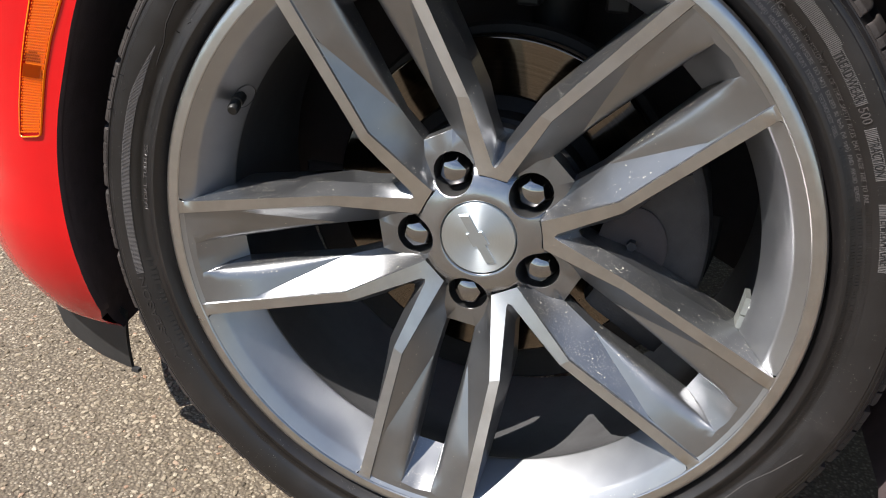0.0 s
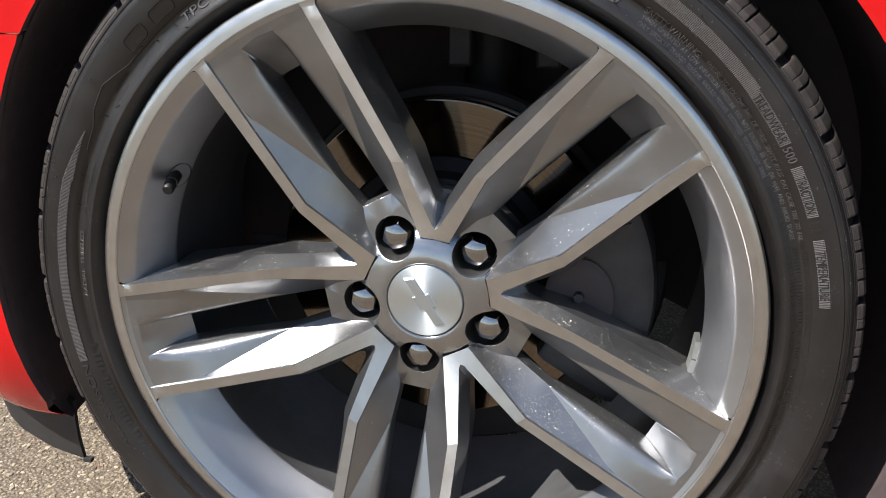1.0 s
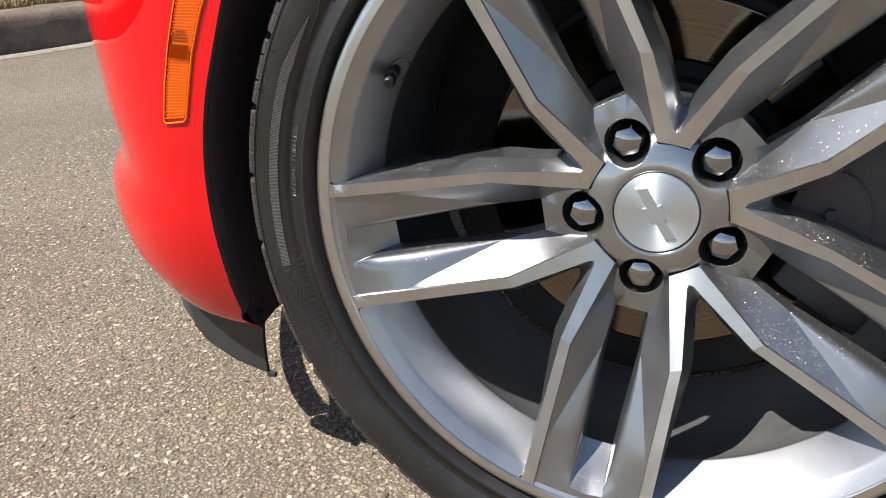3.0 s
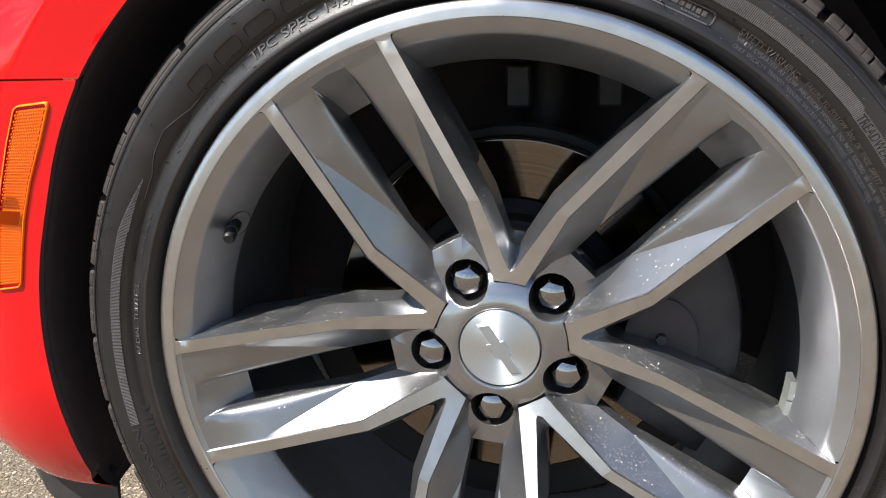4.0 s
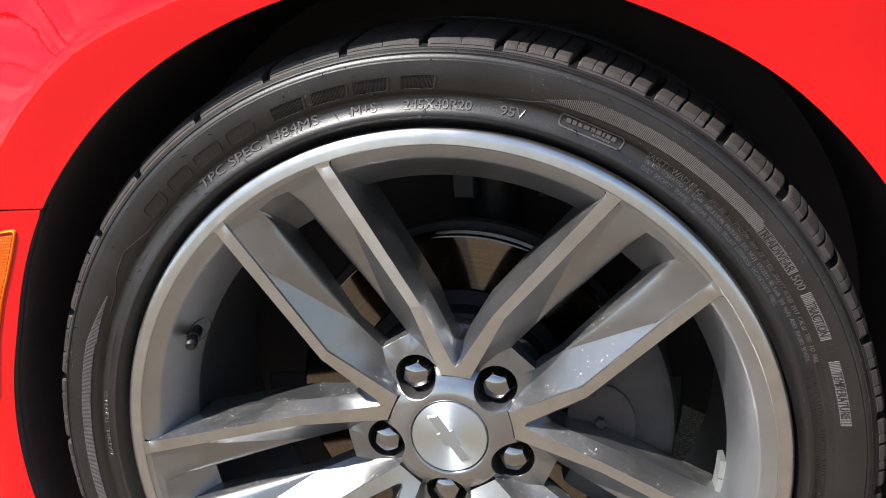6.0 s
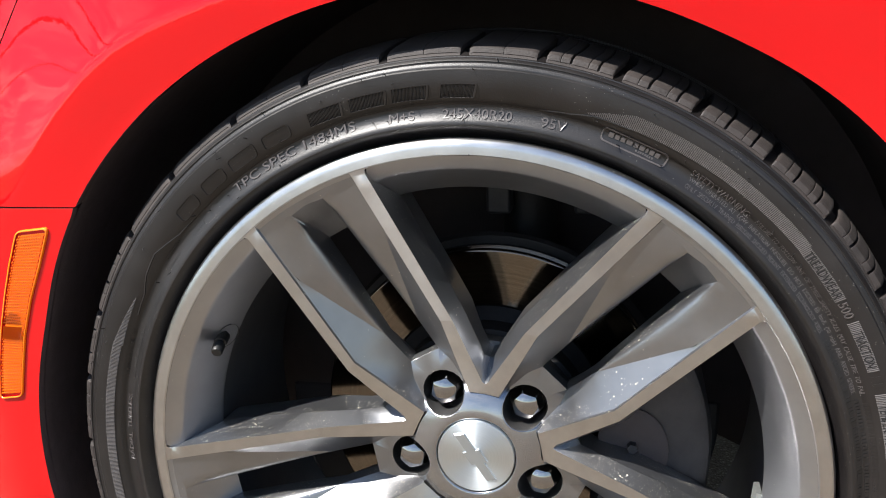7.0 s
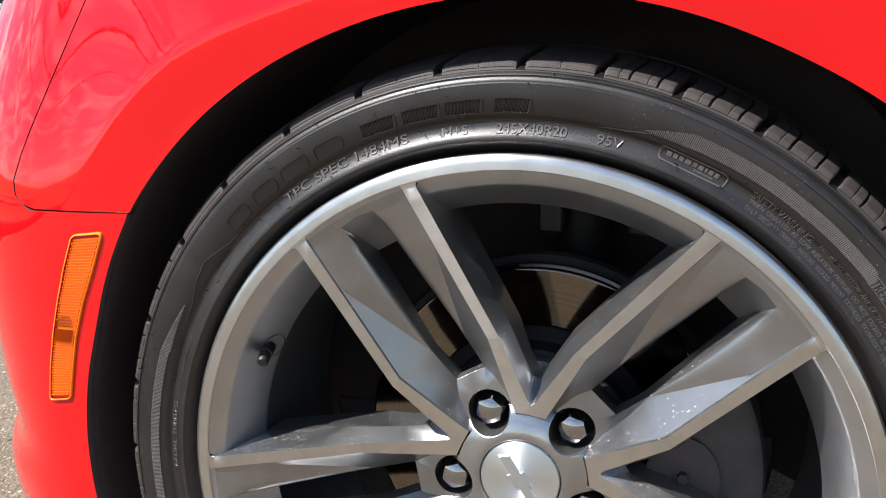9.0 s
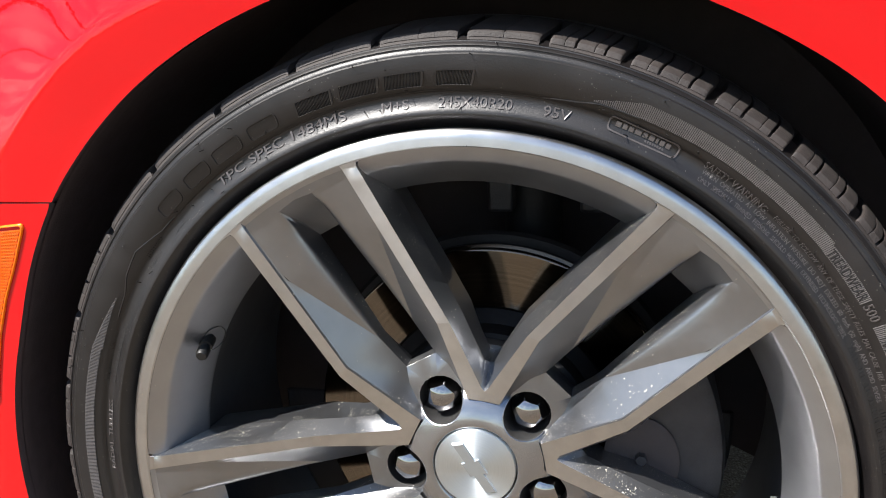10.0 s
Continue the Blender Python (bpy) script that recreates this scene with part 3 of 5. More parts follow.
def bumper():
    bm = bmesh.new()
    nq, np_ = 64, 70
    x_arch = at_angle(53.8, arch_radius(53.8)).x
    far = -0.78
    i0 = 22
    split = -0.402
    xs = [x_arch + (split - x_arch) * j / i0 for j in range(i0)] + [split + (far - split) * (j - i0) / (nq - i0) for j in range(i0, nq + 1)]
    bottom = -0.1400
    chin = [(-0.78, -0.050), (-0.52, -0.054), (-0.498, -0.0585), (-0.479, -0.0680), (-0.461, -0.0850), (-0.445, -0.1000), (-0.429, -0.1115), (-0.416, -0.1215), (-0.402, -0.1275), (-0.376, -0.1370), (-0.365, -0.1405)]
    low_z = at_angle(110.2, arch_radius(110.2)).z
    rows = []
    for i in range(np_ + 1):
        t = 53.8 + (110.2 - 53.8) * i / np_
        p = at_angle(t, arch_radius(t))
        f = i / np_
        z_far = (0.2285 - GAP) * (1 - f) + f * (bottom - 0.010)
        row = []
        for j, x0 in enumerate(xs):
            u = (x0 - x_arch) / (far - x_arch)
            z = p.z + (z_far - p.z) * u
            if i == 0:
                z = 0.2285 - GAP
            elif j:
                top_z, full = 0.2285 - GAP, low_z + (bottom - 0.010 - low_z) * u
                z = top_z + (z - top_z) * (sum(between(chin, x0 + k) for k in (-0.012, -0.006, 0.0, 0.006, 0.012)) / 5 - top_z) / (full - top_z)
            row.append(bm.verts.new(skin_point(p.x + (far - p.x) * u, z)))
        rows.append(row)
    # the lower edge turns under the car
    for drop, inn in ((0.005, 0.004), (0.014, 0.016), (0.026, 0.034), (0.025, 0.044)):
        rows.append([bm.verts.new(v.co + Vector((0, inn, -drop * max(0.12, min(1.0, 1 + (v.co.x + 0.385) / 0.10))))) for v in rows[np_]])
    for a, b in zip(rows, rows[1:]):
        for j in range(nq):
            bm.faces.new((a[j], b[j], b[j + 1], a[j + 1]))
    # above the level of the horizontal joint, ahead of the fender
    last = rows[0][i0:]
    heights = [0.2320, 0.239, 0.251, 0.274, 0.318, 0.360, 0.397, 0.45, 0.50, 0.55]
    seam_x = [-0.410, -0.4175, -0.4190, -0.409, -0.3875, -0.369, -0.3525, -0.3265, -0.30, -0.26]
    edge = [last[0]]
    fine = []
    for k in range(len(heights)):
        z0, x0 = (0.2285 - GAP, -0.402) if k == 0 else (heights[k - 1], seam_x[k - 1])
        for q in (1, 2, 3):
            fine.append((z0 + (heights[k] - z0) * q / 3, x0 + (seam_x[k] - x0) * q / 3))
    for z, sx in fine:
        sx -= GAP
        row = [bm.verts.new(skin_point(sx + (far - sx) * j / (nq - i0), z)) for j in range(nq - i0 + 1)]
        for j in range(nq - i0):
            bm.faces.new((last[j], row[j], row[j + 1], last[j + 1]))
        last = row
        edge.append(row[0])
    inward_rim(bm, [r[0] for r in rows[:np_ + 1]], 0.018, outward, 1)
    inward_rim(bm, rows[0][:i0 + 1], 0.010, lambda c: Vector((0, 0, -0.001)), 1)
    inward_rim(bm, edge, 0.010, lambda c: Vector((-0.001, 0, 0)), 1)
    return part("bumper", bm, [RED, LINER], car, "glossy red front bumper corner with a folded chin", smooth=50)


bumper()


def hood():
    """Plain closing panels above and ahead, out of sight of the walk."""
    TOP = [(-0.78, 0.55), (-0.27, 0.55), (-0.18, 0.60), (-0.05, 0.64), (0.15, 0.66), (0.55, 0.66), (0.95, 0.60)]
    bm = bmesh.new()
    rows = []
    for j in range(13):
        u = j / 12
        row = []
        for i in range(25):
            x = -0.78 + 1.73 * i / 24
            z = between(TOP, x)
            y0 = body_y(x, z)
            row.append(bm.verts.new((x, y0 + 0.002 + (1.6 - y0) * u, z + HUB - 0.001 + 0.10 * math.sin(u * math.pi / 2))))
        rows.append(row)
    for a, b in zip(rows, rows[1:]):
        for i in range(24):
            bm.faces.new((a[i], b[i], b[i + 1], a[i + 1]))
    part("hood", bm, RED, car, smooth=50)


hood()


def seam_backing():
    """Added strip that stops light through the joints of the fender and the bumper."""
    bm = bmesh.new()
    line = [(-0.322, 0.2270), (-0.345, 0.2270), (-0.380, 0.2270), (-0.402, 0.2275), (-0.4120, 0.2310), (-0.4195, 0.2390), (-0.4205, 0.2510), (-0.4105, 0.274), (-0.389, 0.318), (-0.3705, 0.360), (-0.354, 0.397), (-0.328, 0.45), (-0.30, 0.50)]
    rows = []
    for i, (x, z) in enumerate(line):
        a, b = line[max(i - 1, 0)], line[min(i + 1, len(line) - 1)]
        t = Vector((b[0] - a[0], b[1] - a[1])).normalized()
        row = []
        for k in (-0.012, -0.004, 0.004, 0.012):
            px, pz = x - t.y * k, z + t.x * k
            row.append(bm.verts.new((px, body_y(px, pz) + 0.0075, pz + HUB)))
        rows.append(row)
    for a, b in zip(rows, rows[1:]):
        for j in range(3):
            bm.faces.new((a[j], b[j], b[j + 1], a[j + 1]))
    part("seam_strip", bm, RED, car, "red strip added behind the panel joint to stop light", smooth=60)


seam_backing()


def liner():
    def follow(t, r, d):
        t = t if t <= 180 else t - 360
        if d > 0.1:
            return r, d
        ra = arch_radius(t)
        p = at_angle(t, ra)
        return ra + (r - 0.384), d + body_y(p.x, p.z)

    bm = lathe([(0.3853, 0.0100), (0.3885, 0.0200), (0.393, 0.032), (0.400, 0.065), (0.41, 0.16), (0.41, 0.22)], 120, start=-116, end=113.5, bend=follow)
    bmesh.ops.translate(bm, vec=(0, 0, HUB), verts=bm.verts[:])
    part("wheel_arch_liner", bm, LINER, car, "black felt wheel arch liner", smooth=60)
    bm = lathe([(0.41, 0.22), (0.41, 0.33), (0.30, 0.335), (0.0, 0.34)], 120, start=-116, end=113.5)
    bmesh.ops.translate(bm, vec=(0, 0, HUB), verts=bm.verts[:])
    part("inner_panel", bm, DEEP, car, "black panel deep inside the wheel arch", smooth=60)
    bm = bmesh.new()
    box(bm, (-0.72, 0.52, 0.20), (-0.40, 1.6, 0.22))
    box(bm, (0.40, 0.03, 0.15), (0.95, 1.6, 0.18))
    box(bm, (-0.40, 0.46, 0.20), (0.40, 1.6, 0.22))
    # added unseen walls close the far side and back, to darken the underside
    box(bm, (-0.72, 1.58, 0.20), (0.95, 1.60, 0.62))
    box(bm, (0.93, 0.05, 0.17), (0.95, 1.58, 0.62))
    part("underbody", bm, BLACK, car, "black underbody panels with added closing walls", smooth=40)


liner()


def deflector():
    """The black rubber air dam that hangs under the bumper before the wheel."""
    bm = bmesh.new()
    front, back = [], []
    n, m = 22, 8
    bottom = [(0.0, -0.223), (0.41, -0.2145), (0.80, -0.199), (0.95, -0.186), (1.0, -0.172)]
    for i in range(n + 1):
        u = i / n
        x = -0.3735 - 0.094 * u
        top = -0.150 + 0.045 * u
        y = 0.057 + 0.008 * u * u
        low = between(bottom, u)
        row_f, row_b = [], []
        for j in range(m + 1):
            v = j / m
            z = top + (low - top) * v
            px, py = x - 0.004 * v * (1 - u), y + 0.006 * v - 0.003 * math.sin(v * math.pi)
            row_f.append(bm.verts.new((px, py, z + HUB)))
            row_b.append(bm.verts.new((px + 0.0006, py + 0.004, z + HUB)))
        front.append(row_f)
        back.append(row_b)
    for rows in (front, back):
        for a, b in zip(rows, rows[1:]):
            for j in range(m):
                bm.faces.new((a[j], b[j], b[j + 1], a[j + 1]))
    for i in range(n):
        bm.faces.new((front[i][m], front[i + 1][m], back[i + 1][m], back[i][m]))
    for i in (0, n):
        for j in range(m):
            bm.faces.new((front[i][j], front[i][j + 1], back[i][j + 1], back[i][j]))
    # small turned-out lug at the lower corner
    box(bm, (-0.3765, 0.060, HUB - 0.2255), (-0.3680, 0.066, HUB - 0.2215))
    # unseen strip added under the bumper to lengthen its shadow on the ground
    rows = []
    for i in range(13):
        x = -0.4675 - 0.17 * i / 12
        y = body_y(x, -0.14) + 0.022
        rows.append([bm.verts.new((x, y + k, HUB + z)) for k, z in ((0.0, -0.150), (0.002, -0.184), (0.006, -0.184), (0.008, -0.150))])
    for a, b in zip(rows, rows[1:]):
        for j in range(3):
            bm.faces.new((a[j], b[j], b[j + 1], a[j + 1]))
    part("air_deflector", bm, DEFLECTOR, car, "black rubber air deflector hanging under the bumper", smooth=50)


deflector()


def marker_lamp():
    """Amber side marker, let into the bumper ahead of the wheel."""
    rear = [(-0.3305, 0.2120), (-0.3440, 0.1800), (-0.3580, 0.1500), (-0.3690, 0.1190), (-0.3760, 0.0905), (-0.3825, 0.0615)]
    fore = [(-0.3615, 0.2085), (-0.3740, 0.1790), (-0.3840, 0.1500), (-0.3930, 0.1200), (-0.4005, 0.0900), (-0.4065, 0.0574)]

    def edge_at(side, f):
        k = f * (len(side) - 1)
        i = min(int(k), len(side) - 2)
        u = k - i
        return (side[i][0] + (side[i + 1][0] - side[i][0]) * u, side[i][1] + (side[i + 1][1] - side[i][1]) * u)

    def place(u, f, lift):
        a, b = edge_at(rear, f), edge_at(fore, f)
        x, z = a[0] + (b[0] - a[0]) * u, a[1] + (b[1] - a[1]) * u
        return Vector((x, body_y(x, z) - lift, z + HUB))

    nu, nf = 10, 60
    # outer border of clear amber, with rounded shoulders
    bm = bmesh.new()
    loops = []
    round_u, round_f = 0.15, 0.030
    for inset, lift in ((0.0, -0.001), (0.0, 0.0012), (0.014, 0.0021), (0.042, 0.0023), (0.054, 0.0018)):
        ring = []
        fi = inset * 0.22
        ru, rf = round_u - inset * 0.6, round_f - fi * 0.6
        for cu, cf, a0, (du, df) in ((inset + ru, fi + rf, 0, (0, 1)), (inset + ru, 1 - fi - rf, -90, (1, 0)), (1 - inset - ru, 1 - fi - rf, -180, (0, -1)), (1 - inset - ru, fi + rf, -270, (-1, 0))):
            for k in range(6):
                q = radians(a0 - 18 * k)
                ring.append(place(cu + ru * math.sin(q), cf - rf * math.cos(q), lift))
            length, n = (1 - 2 * fi - 2 * rf, 40) if du == 0 else (1 - 2 * inset - 2 * ru, 8)
            edge = (cu + ru * math.sin(radians(a0 - 90)), cf - rf * math.cos(radians(a0 - 90)))
            for k in range(1, n):
                ring.append(place(edge[0] + du * length * k / n, edge[1] + df * length * k / n, lift))
        loops.append([bm.verts.new(p) for p in ring])
    for a, b in zip(loops, loops[1:]):
        for k in range(len(a)):
            bm.faces.new((a[k], a[(k + 1) % len(a)], b[(k + 1) % len(a)], b[k]))
    lamp = part("side_marker_lamp", bm, AMBER, car, "amber side marker lamp with a prismatic lens", smooth=50)
    # prisms: rows of little pyramids
    verts, faces, dark = [], [], []
    rows_n, cols = 58, 12
    for i in range(rows_n):
        for j in range(cols):
            f0 = 0.028 + 0.944 * i / rows_n
            df = 0.944 / rows_n
            shift = 0.5 if i % 2 else 0.0
            u0 = 0.08 + 0.84 * (j + shift - 0.25) / cols
            du = 0.84 / cols
            if u0 < 0.06 or u0 + du > 0.94:
                continue
            fc = f0 + df / 2
            if math.hypot(max(0.0, round_u - min(u0 + du / 2, 1 - u0 - du / 2)) / round_u, max(0.0, round_f - min(fc, 1 - fc)) / round_f) > 0.8:
                continue
            if 0.555 < fc < 0.635 and u0 > 0.14:
                continue
            k = len(verts)
            for uu, ff, lift in ((u0, fc, 0.0010), (u0 + du / 2, f0, 0.0010), (u0 + du, fc, 0.0010), (u0 + du / 2, f0 + df, 0.0010), (u0 + du / 2, fc, 0.0021)):
                verts.append(place(uu, ff, lift))
            faces += [(k, k + 1, k + 4), (k + 1, k + 2, k + 4), (k + 2, k + 3, k + 4), (k + 3, k, k + 4)]
            d = ((u0 + du / 2 - 0.60) / 0.34) ** 2 + ((fc - 0.555) / 0.075) ** 2
            dark += [1 if d < 1 else 0] * 4
    me = bpy.data.meshes.new("prism_lens")
    me.from_pydata(verts, [], faces)
    me.materials.append(AMBER)
    me.materials.append(material("amber_over_bulb", (0.42, 0.075, 0.006), 0.0, 0.2)[0])
    for p, d in zip(me.polygons, dark):
        p.material_index = d
    ob = new("prism_lens", me)
    ob.parent = lamp
    # backing and the ribbed window over the bulb
    bm = bmesh.new()
    grid = [[bm.verts.new(place(0.04 + 0.92 * j / 6, 0.012 + 0.976 * i / 30, 0.0006 if 0 < i < 30 and 0 < j < 6 else -0.0008)) for j in range(7)] for i in range(31)]
    for a, b in zip(grid, grid[1:]):
        for j in range(6):
            bm.faces.new((a[j], a[j + 1], b[j + 1], b[j]))
    part("reflector", bm, material("amber_reflector", (0.92, 0.20, 0.006), 0.0, 0.35)[0], lamp, smooth=60)
    bm = bmesh.new()
    n = 18
    for i in range(n):
        u0, u1 = 0.15 + 0.72 * i / n, 0.15 + 0.72 * (i + 1) / n
        q = [place(u0, 0.557, 0.0022), place(u0, 0.633, 0.0022), place(u1, 0.633, 0.0022), place(u1, 0.557, 0.0022)]
        mid = [place((u0 + u1) / 2, 0.557, 0.0032), place((u0 + u1) / 2, 0.633, 0.0032)]
        v = [bm.verts.new(p) for p in q + mid]
        bm.faces.new((v[0], v[4], v[5], v[1]))
        bm.faces.new((v[4], v[3], v[2], v[5]))
    part("bulb_window", bm, material("dark_amber_window", (0.48, 0.088, 0.007), 0.0, 0.15, Coat_Weight=1.0)[0], lamp, "dark ribbed window over the bulb", smooth=20)


marker_lamp()


# ---- wheel ----
def rim_barrel():
    prof = [(0.2640, 0.0012), (0.2634, 0.0016), (0.2541, 0.0088), (0.2527, 0.0102), (0.2514, 0.0122), (0.2420, 0.0292), (0.2332, 0.0446), (0.2325, 0.0462), (0.2324, 0.0475), (0.2330, 0.0490)]
    return part("wheel", lathe(prof, 220), PAINT_CLEAN, car, "grey painted alloy wheel with five split spokes and machined edges", at=AXLE, smooth=14)


wheel = rim_barrel()
part("inner_barrel", lathe([(0.2330, 0.0490), (0.2365, 0.0580), (0.2390, 0.0700), (0.2420, 0.0900), (0.2430, 0.2150), (0.2560, 0.2300), (0.2700, 0.2350)], 160), INNER, wheel, "inner barrel of the rim, darkened as if in shade", smooth=40)
part("rim_lip", lathe([(0.2640, 0.0006), (0.2648, -0.0004), (0.2700, -0.0002), (0.2745, 0.0004), (0.2761, 0.0026), (0.2768, 0.0046), (0.2766, 0.0085), (0.2700, 0.0120)], 240), LIP, wheel, "bright machined rim lip", smooth=50)


def spoke_mesh():
    """One split spoke in (along, across, depth), built from its facets and mirrored."""
    W, K, A1 = (0.2585, 0.0562, 0.0010), (0.1196, 0.0507, 0.0222), (0.0575, 0.0385, 0.0450)
    P, Kp, Ce = (0.2622, 0.0456, 0.0008), (0.1236, 0.0420, 0.0218), (0.0525, 0.0225, 0.0490)

    def lerp(a, b, u):
        return tuple(p + (q - p) * u for p, q in zip(a, b))

    def lip(angle, r=0.2641, d=0.0008):
        return (r * math.cos(radians(angle)), r * math.sin(radians(angle)), d)

    def curve(a, c, b, n=5):
        return [tuple((1 - t) ** 2 * p + 2 * t * (1 - t) * q + t * t * s for p, q, s in zip(a, c, b)) for t in [i / n for i in range(n + 1)]]

    Am = (0.0667 * math.cos(radians(36)), 0.0667 * math.sin(radians(36)), 0.0450)
    Tm = (0.0560 * math.cos(radians(36)), 0.0560 * math.sin(radians(36)), 0.0495)
    fillet_w = curve(lerp(W, K, 0.04), W, lip(13.9, 0.2638, 0.0008), 5)
    fillet_p = curve(lerp(P, Kp, 0.035), P, lip(9.0, 0.2655, 0.0008), 4)
    faces = []      # (points, material, facet)

    def face(pts, mat=0, facet=0):
        faces.append((pts, mat, facet))

    def walk_along(line, u):
        """The point at a share of the length of a line of points."""
        seg = [math.dist(p, q) for p, q in zip(line, line[1:])]
        want = u * sum(seg)
        for (p, q), g in zip(zip(line, line[1:]), seg):
            if want <= g:
                return lerp(p, q, want / g if g else 0)
            want -= g
        return line[-1]

    def ruled(one, two, n, m, facet, mat=0):
        """A surface stretched between two lines."""
        rows = [[lerp(walk_along(one, i / n), walk_along(two, i / n), j / m) for j in range(m + 1)] for i in range(n + 1)]
        for p, q in zip(rows, rows[1:]):
            for j in range(m):
                face([p[j], q[j], q[j + 1], p[j + 1]], mat, facet)

    # machined border: along the window, round the corners, and the V at the hub
    ring = [lip(a) for a in (13.9, 12.7, 11.5, 10.2, 9.0)]
    outer = fillet_w[::-1]
    inner = fillet_p[::-1]
    face([outer[0], outer[1], outer[2], ring[2], ring[1], ring[0]], 1)
    face([outer[2], outer[3], inner[1], inner[0], ring[4], ring[3], ring[2]], 1)
    face([outer[3], outer[4], outer[5], inner[4], inner[3], inner[2], inner[1]], 1)
    prev_o, prev_i = outer[5], inner[4]
    for k in range(1, 13):
        u = k / 12
        o, i = lerp(outer[5], K, u), lerp(inner[4], Kp, u)
        face([prev_o, o, i, prev_i], 1)
        prev_o, prev_i = o, i
    for k in range(1, 7):
        u = k / 6
        o, i = lerp(K, A1, u), lerp(Kp, Ce, u)
        face([prev_o, o, i, prev_i], 1, 9)
        prev_o, prev_i = o, i
    face([A1, Am, Tm, Ce], 1, 9)

    # pocket: a small step down from the border
    def sunk(p, inn=0.0008, drop=0.0022):
        return (p[0] - (inn if p[0] > 0.2 else 0.0), p[1] - inn, p[2] + drop)

    rim_in = [sunk(q) for q in fillet_p[::-1]]
    lip_in = [lip(a, 0.2645, 0.0030) for a in (9.0, 6.0, 3.0, 0.0)]
    step_out = [lip(a, 0.2655, 0.0008) for a in (9.0, 6.0, 3.0, 0.0)]
    for a, b, c, e in zip(step_out, step_out[1:], lip_in[1:], lip_in):
        face([a, b, c, e])
    rim_in[0] = lip_in[0]
    for k in range(4):
        face([inner[k], inner[k + 1], rim_in[k + 1], rim_in[k]])
    E0 = lerp(inner[4], Kp, 0.04)
    E0s = sunk(E0, 0.0008, 0.0022)
    Kps, Ces = sunk(Kp, 0.0008, 0.0022), sunk(Ce, 0.0010, 0.0025)
    face([inner[4], E0, E0s, rim_in[4]])
    face([E0, Kp, Kps, E0s])
    face([Kp, Ce, Ces, Kps])
    So, G1, G2 = (0.2535, 0.0150, 0.0052), (0.1270, 0.0160, 0.0480), (0.0950, 0.0140, 0.0600)
    Gm = lerp(So, G1, 0.5)
    Gm = (Gm[0], Gm[1], Gm[2] - 0.0020)
    C1 = sunk(lerp(inner[4], Kp, 0.36), 0.0026, 0.0031)
    # outer, flatter facet: from the border and the crease over to the slot
    def rounded_ridge(one, top, low, n):
        """A facet, a rounded ridge and the wall below it, in one sweep."""
        rows = []
        for i in range(n + 1):
            p, r, q = walk_along(one, i / n), walk_along(top, i / n), walk_along(low, i / n)
            k = min(1.0, i / 2, (n - i) / 3)
            ka, kb = min(0.48, 0.0110 * k / max(math.dist(p, r), 1e-6)), min(0.48, 0.0120 * k / max(math.dist(q, r), 1e-6))
            x, y = lerp(r, p, ka), lerp(r, q, kb)
            rows.append(([lerp(p, x, j / 4) for j in range(5)], curve(x, r, y, 8), [lerp(y, q, j / 2) for j in range(3)]))
        for u, v in zip(rows, rows[1:]):
            for part_no, facet in ((0, 1), (1, 1), (2, 4)):
                for j in range(len(u[part_no]) - 1):
                    face([u[part_no][j], v[part_no][j], v[part_no][j + 1], u[part_no][j + 1]], 0, facet)

    R1 = (0.2230, 0.0125, 0.0420)
    wall_low = [R1, (0.190, 0.0128, 0.0480), (0.127, 0.0138, 0.0585), (0.0965, 0.0122, 0.0700)]
    rounded_ridge([rim_in[2], rim_in[4], E0s, C1, G1], [So, Gm, G1], wall_low[:3], 20)
    face([lip_in[0], rim_in[1], rim_in[2], So], 0, 1)
    # lip end of the pocket, before the slot
    Sc = (0.2555, 0.0, 0.0050)
    face([lip_in[0], So, Sc, lip_in[3], lip_in[2], lip_in[1]], 0, 1)
    # steep inner facet: from the border down to the crease and the ledge
    F1, F0 = (0.0815, 0.0190, 0.0592), (0.0620, 0.0203, 0.0585)
    ruled([E0s, lerp(E0s, Kps, 0.5), Kps], [E0s, C1, G1], 12, 8, 2)
    def swept(one, two, n, m, hollow):
        """As ruled, but hollow: steep at the border, running out level on the ledge."""
        rows = []
        for i in range(n + 1):
            p, q = walk_along(one, i / n), walk_along(two, i / n)
            k = hollow[0] + (hollow[1] - hollow[0]) * i / n
            c = lerp(p, q, 0.5)
            c = (c[0], c[1], c[2] + k * (q[2] - p[2]))
            rows.append(curve(p, c, q, m))
        for p, q in zip(rows, rows[1:]):
            for j in range(m):
                face([p[j], q[j], q[j + 1], p[j + 1]], 0, 2)

    swept([Kps, lerp(Kps, Ces, 0.4)], [G1, G2], 6, 8, (0.0, 0.04))
    swept([lerp(Kps, Ces, 0.4), Ces], [G2, F1, F0], 8, 8, (0.04, 0.42))
    # ledge between the slot and the nut's well
    cup = [(0.060 + 0.0186 * math.cos(radians(a)), 0.0186 * math.sin(radians(a)), 0.0585) for a in (0, 18, 36, 54, 72, 90, 108)]
    Gc = (0.0950, 0.0, 0.0600)
    face([Gc, G2, cup[1], cup[0]], 0, 8)
    face([G2, F1, cup[3], cup[2], cup[1]], 0, 8)
    face([F1, F0, cup[5], cup[4], cup[3]], 0, 8)
    face([F0, Ces, cup[6], cup[5]], 0, 8)
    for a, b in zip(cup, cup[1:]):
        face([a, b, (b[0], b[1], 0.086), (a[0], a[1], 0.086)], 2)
    # slot: ramp from the lip, side walls, inner end
    R0, Rc = (0.2370, 0.0125, 0.0270), (0.2370, 0.0, 0.0270)
    R1c = (0.2230, 0.0, 0.0420)
